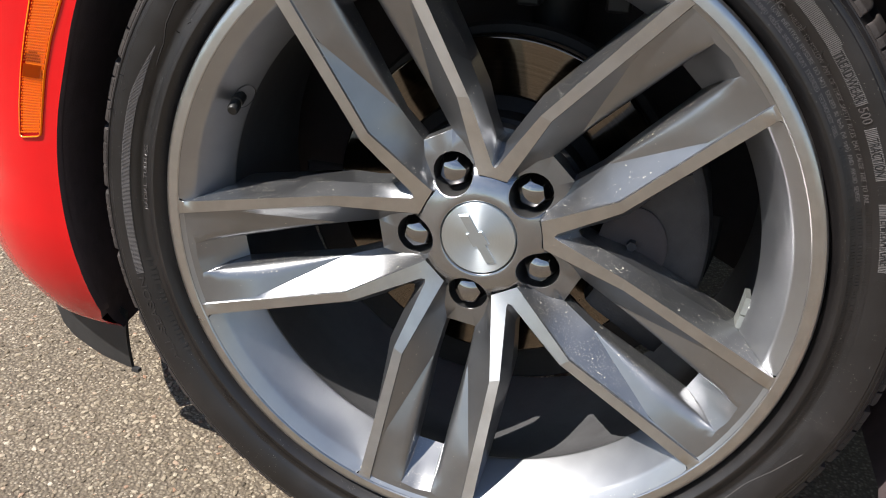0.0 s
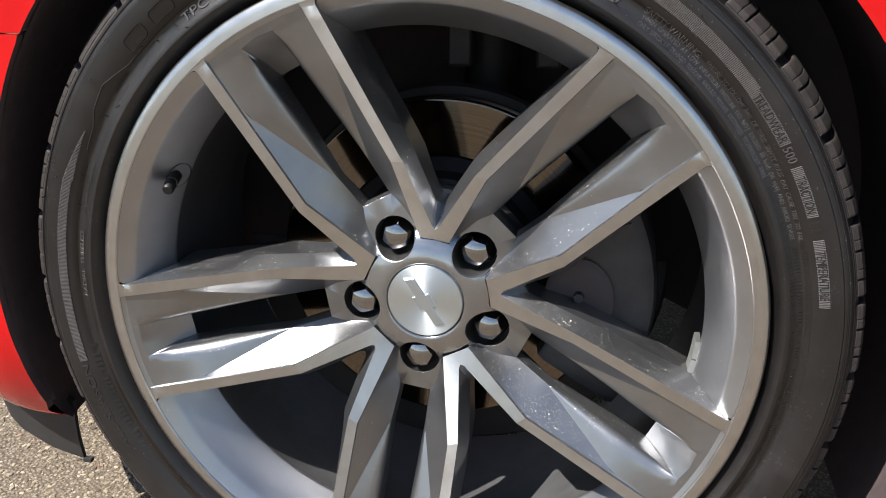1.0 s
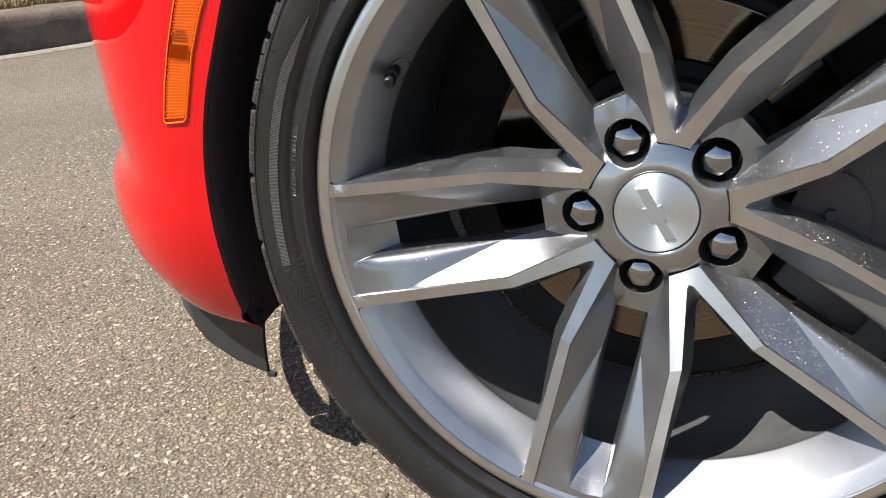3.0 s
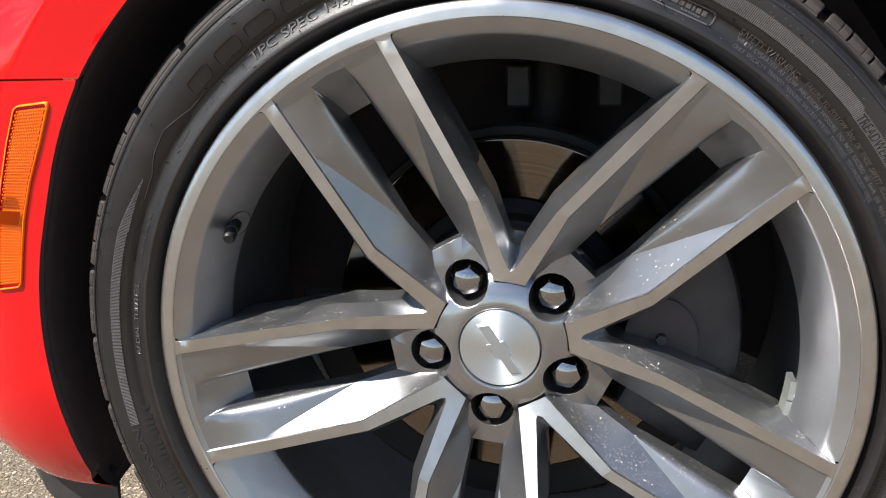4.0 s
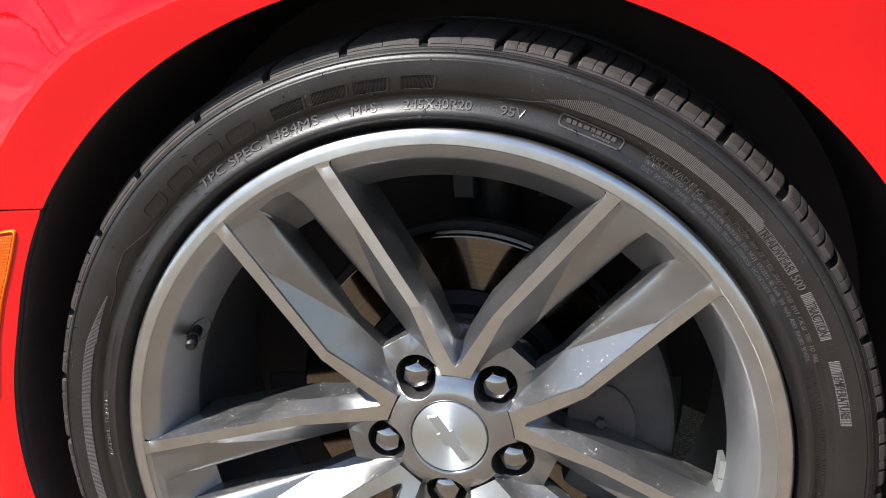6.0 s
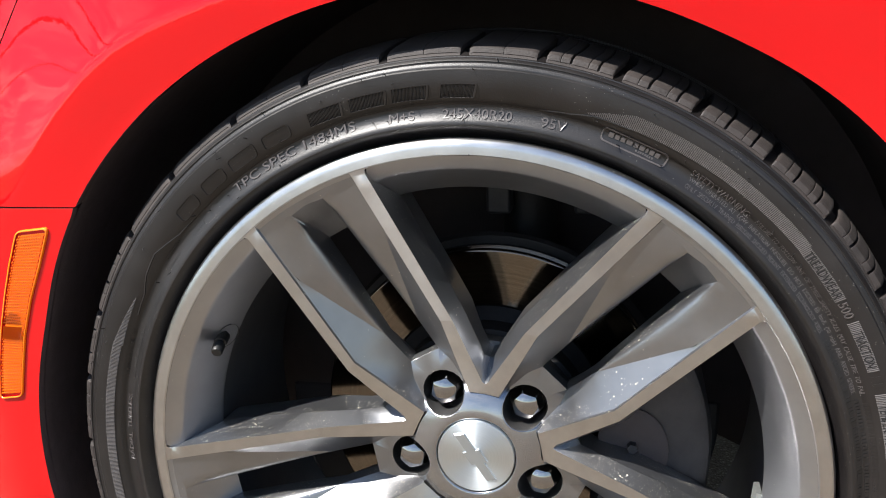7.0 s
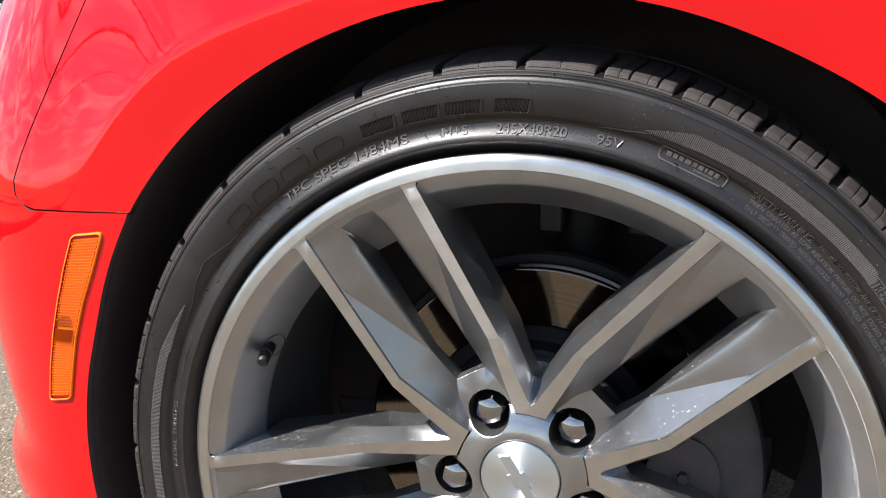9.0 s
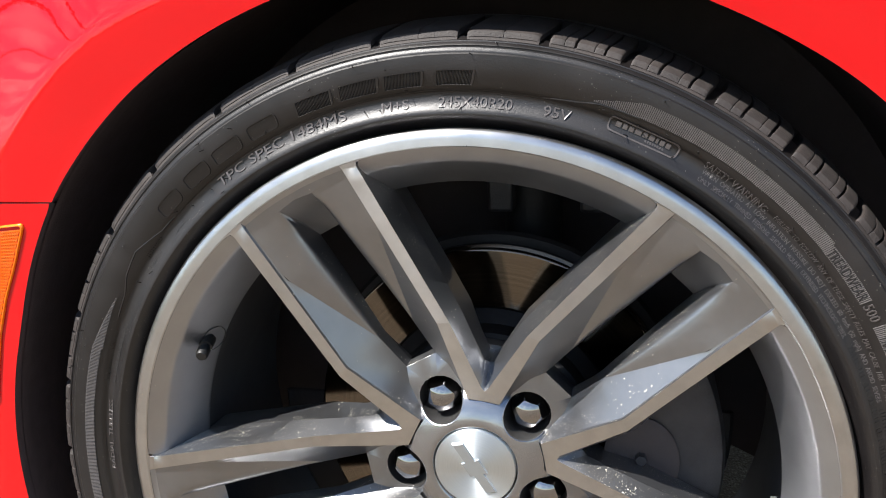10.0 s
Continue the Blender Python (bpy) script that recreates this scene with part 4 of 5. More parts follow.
    ruled([So, lerp(So, R0, 0.5), R0, R1], [Sc, lerp(Sc, Rc, 0.5), Rc, R1c], 8, 3, 3)
    face([So, R0, R1], 0, 4)
    ruled([G1, G2], [wall_low[2], wall_low[3]], 5, 2, 4)
    face([G2, Gc, (0.0965, 0.0, 0.0700), wall_low[3]])
    # window wall: upright near the lip, flared towards the hub
    n_top = outer + [lerp(outer[5], K, u) for u in (0.2, 0.45, 0.7)] + [K, lerp(K, A1, 0.5), A1, Am]
    n_low = [(q[0] * 0.881, q[1] * 0.881, 0.0472) for q in outer[:3]] + [(0.2280, 0.0560, 0.0470), (0.2235, 0.0572, 0.0470), (0.2180, 0.0578, 0.0460)]
    n_low += [(0.2000, 0.0583, 0.0450), (0.1720, 0.0588, 0.0420), (0.1440, 0.0590, 0.0390), (0.1200, 0.0588, 0.0370), (0.0930, 0.0535, 0.0460), (0.0740, 0.0490, 0.0560)]
    n_low += [(0.0860 * math.cos(radians(36)), 0.0860 * math.sin(radians(36)), 0.0590)]
    n_back = [(u - 0.001, v - 0.001, max(d + 0.030, 0.074)) for u, v, d in n_low]
    n_back[-1] = (n_low[-1][0], n_low[-1][1], 0.088)
    for top, low in ((n_top, n_low), (n_low, n_back)):
        for k in range(len(top) - 1):
            face([top[k], top[k + 1], low[k + 1], low[k]], 0, 5 if top is n_top and k < 5 else 6 if top is n_top else 7)
    # back of the spoke
    back_in = [(0.222, 0.0165, 0.050), (0.190, 0.0170, 0.058), (0.127, 0.0180, 0.068), (0.0965, 0.0140, 0.080)]
    for a, b, c, e in ((R1, wall_low[1], back_in[1], back_in[0]), (wall_low[1], wall_low[2], back_in[2], back_in[1]), (wall_low[2], wall_low[3], back_in[3], back_in[2])):
        face([a, b, c, e])
    face([n_back[3], n_back[5], n_back[6], n_back[7], back_in[1], back_in[0]])
    face([n_back[7], n_back[8], n_back[9], back_in[2], back_in[1]])
    face([n_back[9], n_back[10], n_back[11], back_in[3], back_in[2]])

    bm = bmesh.new()
    tag = bm.faces.layers.int.new("facet")

    def place(p, s):
        return Vector((-s * p[1], p[2], p[0]))

    for s in (1, -1):
        for pts, mat, facet in faces:
            clean = [p for i, p in enumerate(pts) if math.dist(p, pts[i - 1]) > 1e-6]
            if len(clean) < 3:
                continue
            vs = [bm.verts.new(place(p, s)) for p in (clean if s > 0 else clean[::-1])]
            f = bm.faces.new(vs)
            f.material_index = mat
            f[tag] = facet * 3 + mat
    bmesh.ops.remove_doubles(bm, verts=bm.verts[:], dist=0.00012)
    bmesh.ops.triangulate(bm, faces=[f for f in bm.faces if len(f.verts) > 4])
    for ed in bm.edges:
        fs = ed.link_faces
        alike = len(fs) == 2 and (fs[0][tag] == fs[1][tag] or {fs[0][tag], fs[1][tag]} == {3, 12})
        ed.smooth = (alike and fs[0].normal.angle(fs[1].normal, 0) < radians(46 if fs[0][tag] == 6 else 30))
    return bm


def spokes():
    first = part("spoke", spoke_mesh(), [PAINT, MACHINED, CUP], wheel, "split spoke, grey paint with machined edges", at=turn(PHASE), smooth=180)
    soften(first, 0.0013, 3, 22)
    for k in range(1, 5):
        ob = new("spoke", first.data)
        ob.parent = wheel
        ob.matrix_basis = turn(PHASE + 72 * k)
        ob["label"] = first["label"]
        soften(ob, 0.0013, 3, 22)


spokes()


HUB_SIDE = [(0.0338, 0.0560), (0.0340, 0.0462), (0.0344, 0.0450), (0.0354, 0.0442), (0.0370, 0.0439), (0.0390, 0.0440), (0.0425, 0.0447), (0.0470, 0.0462), (0.0515, 0.0482), (0.0548, 0.0500), (0.0575, 0.0518), (0.0610, 0.0550), (0.0650, 0.0600), (0.0655, 0.0900)]


def hub_ring():
    def bend(t, r, d):
        a = abs((t - PHASE + 36) % 72 - 36)
        if a < 18.1:
            lim = 0.060 * math.cos(radians(a)) - math.sqrt(max(0.0, 0.0190 ** 2 - (0.060 * math.sin(radians(a))) ** 2))
            if r > lim:
                r, d = lim, max(d, between(HUB_SIDE[3:], lim)) if d > 0.07 else between(HUB_SIDE[3:], lim)
        return r, d
    part("hub_ring", lathe(HUB_SIDE, 360, bend=bend), SILVER, wheel, "smooth raised ring round the centre cap", smooth=50)
    # floor behind the nuts and the apexes, in the same shade-darkened metal
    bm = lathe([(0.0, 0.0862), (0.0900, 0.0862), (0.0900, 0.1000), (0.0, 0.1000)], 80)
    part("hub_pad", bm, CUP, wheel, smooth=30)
    # wells of the nuts, hub side: a rolled edge, then the wall
    for k in range(5):
        bm = bmesh.new()
        rows = []
        for i in range(41):
            a = radians(92 + 176 * i / 40)
            row = []
            for w, drop in ((0.0191, 0.0), (0.0187, 0.0002), (0.0183, 0.0008), (0.0181, 0.0018), (0.0180, 0.040)):
                x, z = w * math.sin(a), 0.060 + w * math.cos(a)
                row.append(bm.verts.new((x, between(HUB_SIDE[3:], min(0.0645, math.hypot(x, z))) + drop, z)))
            rows.append(row)
        for a, b in zip(rows, rows[1:]):
            for j in range(4):
                f = bm.faces.new((a[j], a[j + 1], b[j + 1], b[j]))
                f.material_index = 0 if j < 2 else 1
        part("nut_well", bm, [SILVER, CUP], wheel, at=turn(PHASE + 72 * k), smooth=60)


hub_ring()


def centre_cap():
    bm = lathe([(0.0332, 0.0500), (0.0332, 0.0452), (0.0326, 0.0440), (0.0300, 0.0436), (0.0150, 0.0433), (0.0012, 0.0432), (0.0, 0.0432)], 120)
    cap = part("centre_cap", bm, CAP, wheel, "brushed metal centre cap", smooth=50)
    # raised plain emblem shape: a slanted bar with a broader middle
    bm = bmesh.new()

    def slab(pts, lo, hi, inset):
        m = Vector((sum(p[0] for p in pts) / len(pts), 0, sum(p[1] for p in pts) / len(pts)))
        a = [bm.verts.new((x, lo, z)) for x, z in pts]
        b = [bm.verts.new((m.x + (x - m.x) * (1 - inset), hi, m.z + (z - m.z) * (1 - inset * 1.2))) for x, z in pts]
        bm.faces.new(b)
        for i in range(len(pts)):
            bm.faces.new((a[i], a[(i + 1) % len(pts)], b[(i + 1) % len(pts)], b[i]))
    slab([(-0.0275, -0.0042), (-0.0082, -0.0042), (-0.0090, -0.0076), (0.0048, -0.0076), (0.0056, -0.0042), (0.0242, -0.0042),
          (0.0275, 0.0042), (0.0082, 0.0042), (0.0090, 0.0076), (-0.0048, 0.0076), (-0.0056, 0.0042), (-0.0242, 0.0042)], 0.0440, 0.0419, 0.08)
    part("emblem", bm, EMBLEM, wheel, "plain raised metal emblem", at=turn(-57.0), smooth=20)


centre_cap()


def lug_nut():
    bm = bmesh.new()
    n, flat, corner = 72, 0.0104, 0.0117
    rings = [(None, 0.0820), (None, 0.0775), (1.32, 0.0755), (1.26, 0.0690), (1.13, 0.0622)] + [(k, None) for k in (1.0, 0.985, 0.95, 0.89, 0.80, 0.70, 0.58, 0.45, 0.30, 0.14)]
    rows = []
    for k, d in rings:
        row = []
        for i in range(n):
            a = 2 * math.pi * i / n
            b = (a + math.pi / 6) % (math.pi / 3) - math.pi / 6
            hexed = min(flat / math.cos(b), corner)
            r = 0.0166 if k is None else hexed * k
            if d is None:
                depth = 0.0594 - 0.0030 * (1 - (r / 0.0110) ** 2) + (0.0006 if k == 1.0 else 0.0)
            else:
                depth = d
            row.append(bm.verts.new((r * math.sin(a), depth, r * math.cos(a))))
        rows.append(row)
    for a, b in zip(rows, rows[1:]):
        for i in range(n):
            bm.faces.new((a[i], b[i], b[(i + 1) % n], a[(i + 1) % n]))
    bm.faces.new(rows[-1])
    return bm


def nuts():
    mesh = None
    for k, own in enumerate((8, 22, 47, 15, 33)):
        m = turn(PHASE + 72 * k) @ Matrix.Translation((0, -0.003, 0.060)) @ Matrix.Rotation(radians(own), 4, "Y")
        if mesh is None:
            ob = part("lug_nut", lug_nut(), CHROME, wheel, "chrome capped lug nut", at=m, smooth=24)
            mesh = ob.data
        else:
            ob = new("lug_nut", mesh)
            ob.parent, ob.matrix_basis = wheel, m
            ob["label"] = "chrome capped lug nut"


nuts()


def valve_and_weights():
    base = at_angle(64.2, 0.2400, 0.0350)
    tip = at_angle(66.4, 0.2300, -0.0010)
    axis = (tip - base).normalized()
    bm = bmesh.new()
    tube(bm, [base, base + axis * 0.010, base + axis * 0.0105, base + axis * 0.013, base + axis * 0.0135, base + axis * 0.0215, base + axis * 0.023], [0.0060, 0.0054, 0.0040, 0.0040, 0.0052, 0.0050, 0.0040], 10)
    part("valve_stem", bm, VALVE, wheel, "black rubber valve stem with a cap", smooth=40)
    bm = bmesh.new()
    c = at_angle(64.0, 0.2378, 0.0372)
    inward = -at_angle(62.5, 1.0)
    n = (inward * 0.872 + Vector((0, -0.49, 0))).normalized()
    side = n.cross(Vector((0, 1, 0))).normalized()
    up = side.cross(n)
    ring = [bm.verts.new(c + n * 0.0012 + side * 0.0120 * math.cos(q) + up * 0.0112 * math.sin(q)) for q in [2 * math.pi * i / 28 for i in range(28)]]
    low = [bm.verts.new(c - n * 0.004 + (v.co - c) * 0.8) for v in ring]
    bm.faces.new(low)
    for i in range(28):
        bm.faces.new((ring[i], ring[(i + 1) % 28], low[(i + 1) % 28], low[i]))
    part("valve_seat", bm, BLACK, wheel, "black valve hole", smooth=40)
    for t0, t1, r, d0, d1 in ((-98.5, -94.5, 0.2330, 0.046, 0.066), (-101.8, -98.8, 0.2330, 0.046, 0.066)):
        bm = lathe([(r, d0), (r - 0.0045, d0 + 0.001), (r - 0.0045, d1 - 0.001), (r, d1), (r, d0)], 6, start=t0, end=t1)
        bmesh.ops.holes_fill(bm, edges=bm.edges[:])
        part("balance_weight", bm, WEIGHT, wheel, "stick-on zinc balance weight", smooth=30)


valve_and_weights()


# ---- brake and what shows behind the wheel ----
def brake():
    disc = part("brake_disc", lathe([(0.106, 0.1310), (0.108, 0.1295), (0.1086, 0.1295), (0.1572, 0.1295), (0.1578, 0.1295), (0.1592, 0.1305), (0.1592, 0.1360), (0.1550, 0.1380), (0.1550, 0.1450), (0.1592, 0.1470), (0.1592, 0.1530), (0.106, 0.1530)], 160),
                ROTOR, car, "rust-tinted cast iron brake disc with circular wear marks", at=AXLE, smooth=40)
    part("disc_hat", lathe([(0.0, 0.1002), (0.088, 0.1002), (0.0935, 0.1030), (0.0950, 0.1230), (0.1040, 0.1300), (0.1085, 0.134)], 90), STEEL, disc, "dark brake disc hat", smooth=40)
    bm = lathe([(0.110, 0.0930), (0.1130, 0.0800), (0.1200, 0.0760), (0.1850, 0.0760), (0.1930, 0.0800), (0.1960, 0.0900), (0.1960, 0.1620), (0.1850, 0.1700), (0.110, 0.1700)], 40, start=-122, end=-66)
    bmesh.ops.holes_fill(bm, edges=bm.edges[:])
    cal = part("brake_caliper", bm, CALIPER, car, "grey cast brake caliper straddling the disc", at=AXLE, smooth=35)
    soften(cal, 0.004, 3, 30)
    bm = bmesh.new()
    c = at_angle(-90, 0.130, 0.0745)
    r0 = 0.030
    ring = [[bm.verts.new(c + Vector((rr * math.cos(q), dd, rr * 1.25 * math.sin(q)))) for q in [2 * math.pi * i / 36 for i in range(36)]] for rr, dd in ((r0, 0.004), (r0, -0.0008), (r0 - 0.0010, -0.0016), (r0 - 0.012, -0.0018), (r0 - 0.020, -0.0018))]
    for a, b in zip(ring, ring[1:]):
        for i in range(36):
            bm.faces.new((a[i], a[(i + 1) % 36], b[(i + 1) % 36], b[i]))
    bm.faces.new(ring[-1])
    part("piston_boss", bm, DEEP, cal, "dark round piston boss", smooth=40)
    bm = bmesh.new()
    tube(bm, [c + Vector((0.0, 0.002, 0.004)), c + Vector((0.0, -0.009, 0.004))], 0.0045, 6)
    part("bolt", bm, CALIPER, cal, "small grey bolt head", smooth=20)
    bm = bmesh.new()
    box(bm, (-0.02, 0.074, -0.008), (0.02, 0.10, 0.0), Matrix.Translation(at_angle(-67, 0.165)) @ Matrix.Rotation(radians(67 - 90), 4, "Y"))
    part("bracket", bm, CALIPER, cal, smooth=30)
    # knuckle and strut, deep in the shade
    bm = lathe([(0.0, 0.160), (0.165, 0.160), (0.168, 0.164), (0.165, 0.168), (0.0, 0.168)], 60)
    part("splash_shield", bm, STEEL, car, "dark brake splash shield", at=AXLE, smooth=40)
    # added half ring, dark where the ground would show below the shield
    bm = lathe([(0.160, 0.161), (0.206, 0.158), (0.209, 0.161), (0.206, 0.164), (0.160, 0.166)], 50, start=88, end=272)
    part("dark_backing_ring", bm, STEEL, car, "dark half ring added to hide the ground behind the disc", at=AXLE, smooth=40)
    bm = bmesh.new()
    tube(bm, [(0.01, 0.25, HUB - 0.02), (0.024, 0.25, HUB + 0.13), (0.03, 0.25, HUB + 0.26)], [0.03, 0.028, 0.028], 16)
    strut = part("strut", bm, STEEL, car, "dark suspension strut", smooth=40)
    for x in (0.0, 0.085):
        bm = bmesh.new()
        box(bm, (x - 0.012, 0.205, HUB + 0.175), (x + 0.012, 0.235, HUB + 0.215))
        soften(part("clamp_bolt", bm, CALIPER, strut, smooth=30), 0.003)


brake()


# ---- tyre ----
SIDE = [(0.2700, 0.0150), (0.2760, 0.0125), (0.2795, 0.0080), (0.2825, 0.0030), (0.2848, -0.0008), (0.2866, -0.0024), (0.2884, -0.0024), (0.2905, -0.0010), (0.2935, 0.0008), (0.2970, 0.0020), (0.3005, 0.0020), (0.3018, 0.0014), (0.3024, 0.0006),
        (0.3060, -0.0012), (0.3120, -0.0034), (0.3180, -0.0046), (0.3235, -0.0046), (0.3258, -0.0046), (0.3268, -0.0036), (0.3280, -0.0036), (0.3288, -0.0030), (0.3300, -0.0024), (0.3304, -0.0015), (0.3311, -0.0015), (0.3315, -0.0020), (0.3333, -0.0004), (0.3338, 0.0010), (0.3345, 0.0012), (0.3353, 0.0034), (0.3375, 0.0085), (0.3400, 0.0160),
        (0.3430, 0.0300), (0.3440, 0.0600), (0.3440, 0.0720)]


def side_depth(r):
    for (r0, d0), (r1, d1) in zip(SIDE, SIDE[1:]):
        if r0 <= r <= r1 and r1 > r0:
            return d0 + (d1 - d0) * (r - r0) / (r1 - r0)
    return SIDE[-1][1]


def squash(bm):
    """The tyre stands on the road: its foot is flat and bulges a little."""
    for v in bm.verts:
        low = -HUB + 0.0005 - v.co.z
        if v.co.z < -0.25:
            k = (-0.25 - v.co.z) / 0.1
            v.co.y -= 0.006 * k * k * (1 if v.co.y < 0.12 else -1)
        if low > 0:
            v.co.z = -HUB + 0.0005


def tyre_body():
    inner = [(0.3515, 0.0760), (0.3520, 0.1000), (0.3440, 0.1005), (0.3440, 0.1085), (0.3520, 0.1090), (0.3520, 0.1330), (0.3440, 0.1335), (0.3440, 0.1415), (0.3520, 0.1420), (0.3510, 0.1680), (0.3430, 0.1690), (0.3430, 0.1770),
             (0.3500, 0.1780), (0.3440, 0.2150), (0.3350, 0.2380), (0.3150, 0.2480), (0.2950, 0.2450), (0.2800, 0.2350), (0.2700, 0.2300)]
    bm = lathe(SIDE + inner, 260)
    squash(bm)
    return part("tyre", bm, RUBBER, car, "black low-profile tyre with dusty moulded sidewall", at=AXLE, smooth=38)


tyre = tyre_body()

GROOVES = [53.6, 42.7, 30.6, 19.4, 8.6, -1.7, -11.0, -20.2, -30.1, -40.1, -50.0, -60.6, -71.5, -82.0]
while GROOVES[-1] > 53.6 - 360 + 16:
    GROOVES.append(GROOVES[-1] - 10.55)


def tread_block(t0, t1):
    """One shoulder block between two cross grooves, with its sipes and notches."""
    bm = bmesh.new()
    prof = [(0.3372, 0.0034), (0.3408, 0.0048), (0.3434, 0.0095), (0.3464, 0.0240), (0.3495, 0.0440), (0.3512, 0.0640), (0.3514, 0.0715)]
    floor = [(0.3352, 0.0042), (0.3368, 0.0090), (0.3385, 0.0170), (0.3400, 0.0280), (0.3420, 0.0440), (0.3420, 0.0640), (0.3420, 0.0715)]
    span = t0 - t1
    pieces = ((0.0, 0.5), (0.506, 1.0)) if t0 > -8 else ((0.0, 0.235), (0.243, 0.36), (0.392, 0.60), (0.608, 0.72), (0.750, 1.0))

    def lean(d):
        return -1.1 * math.sin(min(1.0, max(0.0, (d - 0.004) / 0.05)) * math.pi * 0.5)

    gap = 0.56
    for a, b in pieces:
        ta, tb = t0 - span * a - (gap if a == 0 else 0.0), t0 - span * b + (gap if b == 1.0 else 0.0)
        steps = (0.0, 0.03, 0.10, 0.22, 0.5, 0.78, 0.90, 0.97, 1.0)
        n = len(steps) - 1
        top, low = [], []
        for i, u in enumerate(steps):
            t = ta + (tb - ta) * u
            edge_k = (0.0014, 0.0007, 0.0002)[min(i, n - i)] * (1.0 if (a == 0 and i < 4) or (b == 1.0 and i > 4) else 0.3) if min(i, n - i) < 3 else 0.0
            top.append([bm.verts.new(at_angle(t + lean(d), r - edge_k, d)) for r, d in prof])
            low.append([bm.verts.new(at_angle(t + lean(d), r, d)) for r, d in floor])
        for i in range(n):
            for j in range(len(prof) - 1):
                bm.faces.new((top[i][j], top[i][j + 1], top[i + 1][j + 1], top[i + 1][j]))
            bm.faces.new((top[i][0], top[i + 1][0], low[i + 1][0], low[i][0]))
            bm.faces.new((top[i][-1], top[i + 1][-1], low[i + 1][-1], low[i][-1]))
        for i in (0, n):
            for j in range(len(prof) - 1):
                bm.faces.new((top[i][j], top[i][j + 1], low[i][j + 1], low[i][j]))
    # thin shoulder strip that ties the pieces together at the sidewall
    n = 12
    rows = []
    for i in range(n + 1):
        t = t0 - gap - (span - 2 * gap) * i / n
        rows.append([bm.verts.new(at_angle(t + lean(d), r, d)) for r, d in ((0.3350, 0.0024), (0.3366, 0.0036), (0.3398, 0.0098), (0.3400, 0.0125), (0.3380, 0.0135))])
    for a, b in zip(rows, rows[1:]):
        for j in range(4):
            bm.faces.new((a[j], a[j + 1], b[j + 1], b[j]))
    squash(bm)
    return bm


for g0, g1 in zip(GROOVES, GROOVES[1:] + [GROOVES[0] - 360]):
    part("tread_block", tread_block(g0, g1), TREAD, tyre, smooth=30)


def arc_mesh(bm, shape, r0, theta, lift, sink=0.0006):
    """Lays flat outlines (x along, y outwards) on the sidewall as raised slabs with sloped edges."""
    for pts in shape:
        n = len(pts)
        top, low = [], []
        for x, y in pts:
            r = r0 + y
            p = at_angle(theta - math.degrees(x / r0), r, 0)
            d = side_depth(r)
            top.append(bm.verts.new(p + Vector((0, d - lift, 0))))
            low.append(bm.verts.new(p + Vector((0, d + sink, 0))))
        bm.faces.new(top)
        for i in range(n):
            bm.faces.new((top[i], top[(i + 1) % n], low[(i + 1) % n], low[i]))


def arc_text(text, r0, theta_left, theta_right, height, lift=0.0007, name="lettering", label="", mat=None):
    """Raised moulded words that follow the tyre, read from outside, from one angle to another."""
    cu = bpy.data.curves.new("words", "FONT")
    cu.body, cu.size, cu.extrude, cu.resolution_u = text, 1.0, 0.5, 3
    tmp = bpy.data.objects.new("words", cu)
    scene.collection.objects.link(tmp)
    bpy.context.view_layer.update()
    me = bpy.data.meshes.new_from_object(tmp.evaluated_get(bpy.context.evaluated_depsgraph_get()))
    bpy.data.objects.remove(tmp)
    bpy.data.curves.remove(cu)
    me.name = name
    co = np.empty(len(me.vertices) * 3)
    me.vertices.foreach_get("co", co)
    co = co.reshape(-1, 3)
    x0, x1, y1 = co[:, 0].min(), co[:, 0].max(), 0.70
    out = []
    for x, y, z in co:
        t = theta_left + (theta_right - theta_left) * (x - x0) / (x1 - x0)
        r = r0 + y / y1 * height
        out.append(at_angle(t, r, side_depth(r) - (lift if z > 0 else -0.0005)))
    me.vertices.foreach_set("co", [c for p in out for c in p])
    me.update()
    me.materials.append(mat or LETTER)
    ob = new(name, me)
    ob.parent = tyre
    if label:
        ob["label"] = label
    return ob


arc_text("245X40R20", 0.2912, 1.4, -8.4, 0.0066, 0.0008)
arc_text("95V", 0.2912, -12.5, -16.0, 0.0066, 0.0008)
arc_text("M+S", 0.2918, 9.2, 5.5, 0.0062, 0.0008)
arc_text("TPC SPEC 1484MS", 0.2928, 36.2, 14.4, 0.0068, 0.0008)
arc_text("SAFETY WARNING:", 0.2992, -33.7, -43.2, 0.0046, 0.0006)
arc_text("FAILURE  TO  FOLLOW  ANY  OF  THESE  SAFETY  RULES  MAY  CAUSE  TIRE  TO  FAIL.", 0.3006, -44.3, -72.6, 0.0031, 0.00045, "small_print")
arc_text("WHEN  OPERATED  AT  LOW  INFLATION  PRESSURE  DO  NOT  EXCEED  80  km/h  (50  mph)  AND  AVOID  SEVERE", 0.2952, -33.9, -72.0, 0.0031, 0.00045, "small_print")
arc_text("ONLY  SPECIALLY  TRAINED  PERSONS  SHOULD  MOUNT  EXTENDED  TECHNOLOGY  TIRES.", 0.2902, -33.9, -62.0, 0.0031, 0.00045, "small_print")
arc_text("TREADWEAR", 0.3098, -51.3, -58.4, 0.0062, 0.0008, mat=RIBBED)
arc_text("500", 0.3098, -59.2, -61.4, 0.0062, 0.0009)
arc_text("TRACTION", 0.3098, -63.4, -68.6, 0.0062, 0.0008, mat=RIBBED)
arc_text("RADIAL  TUBELESS", 0.2950, 90.1, 78.2, 0.0040, 0.0005)
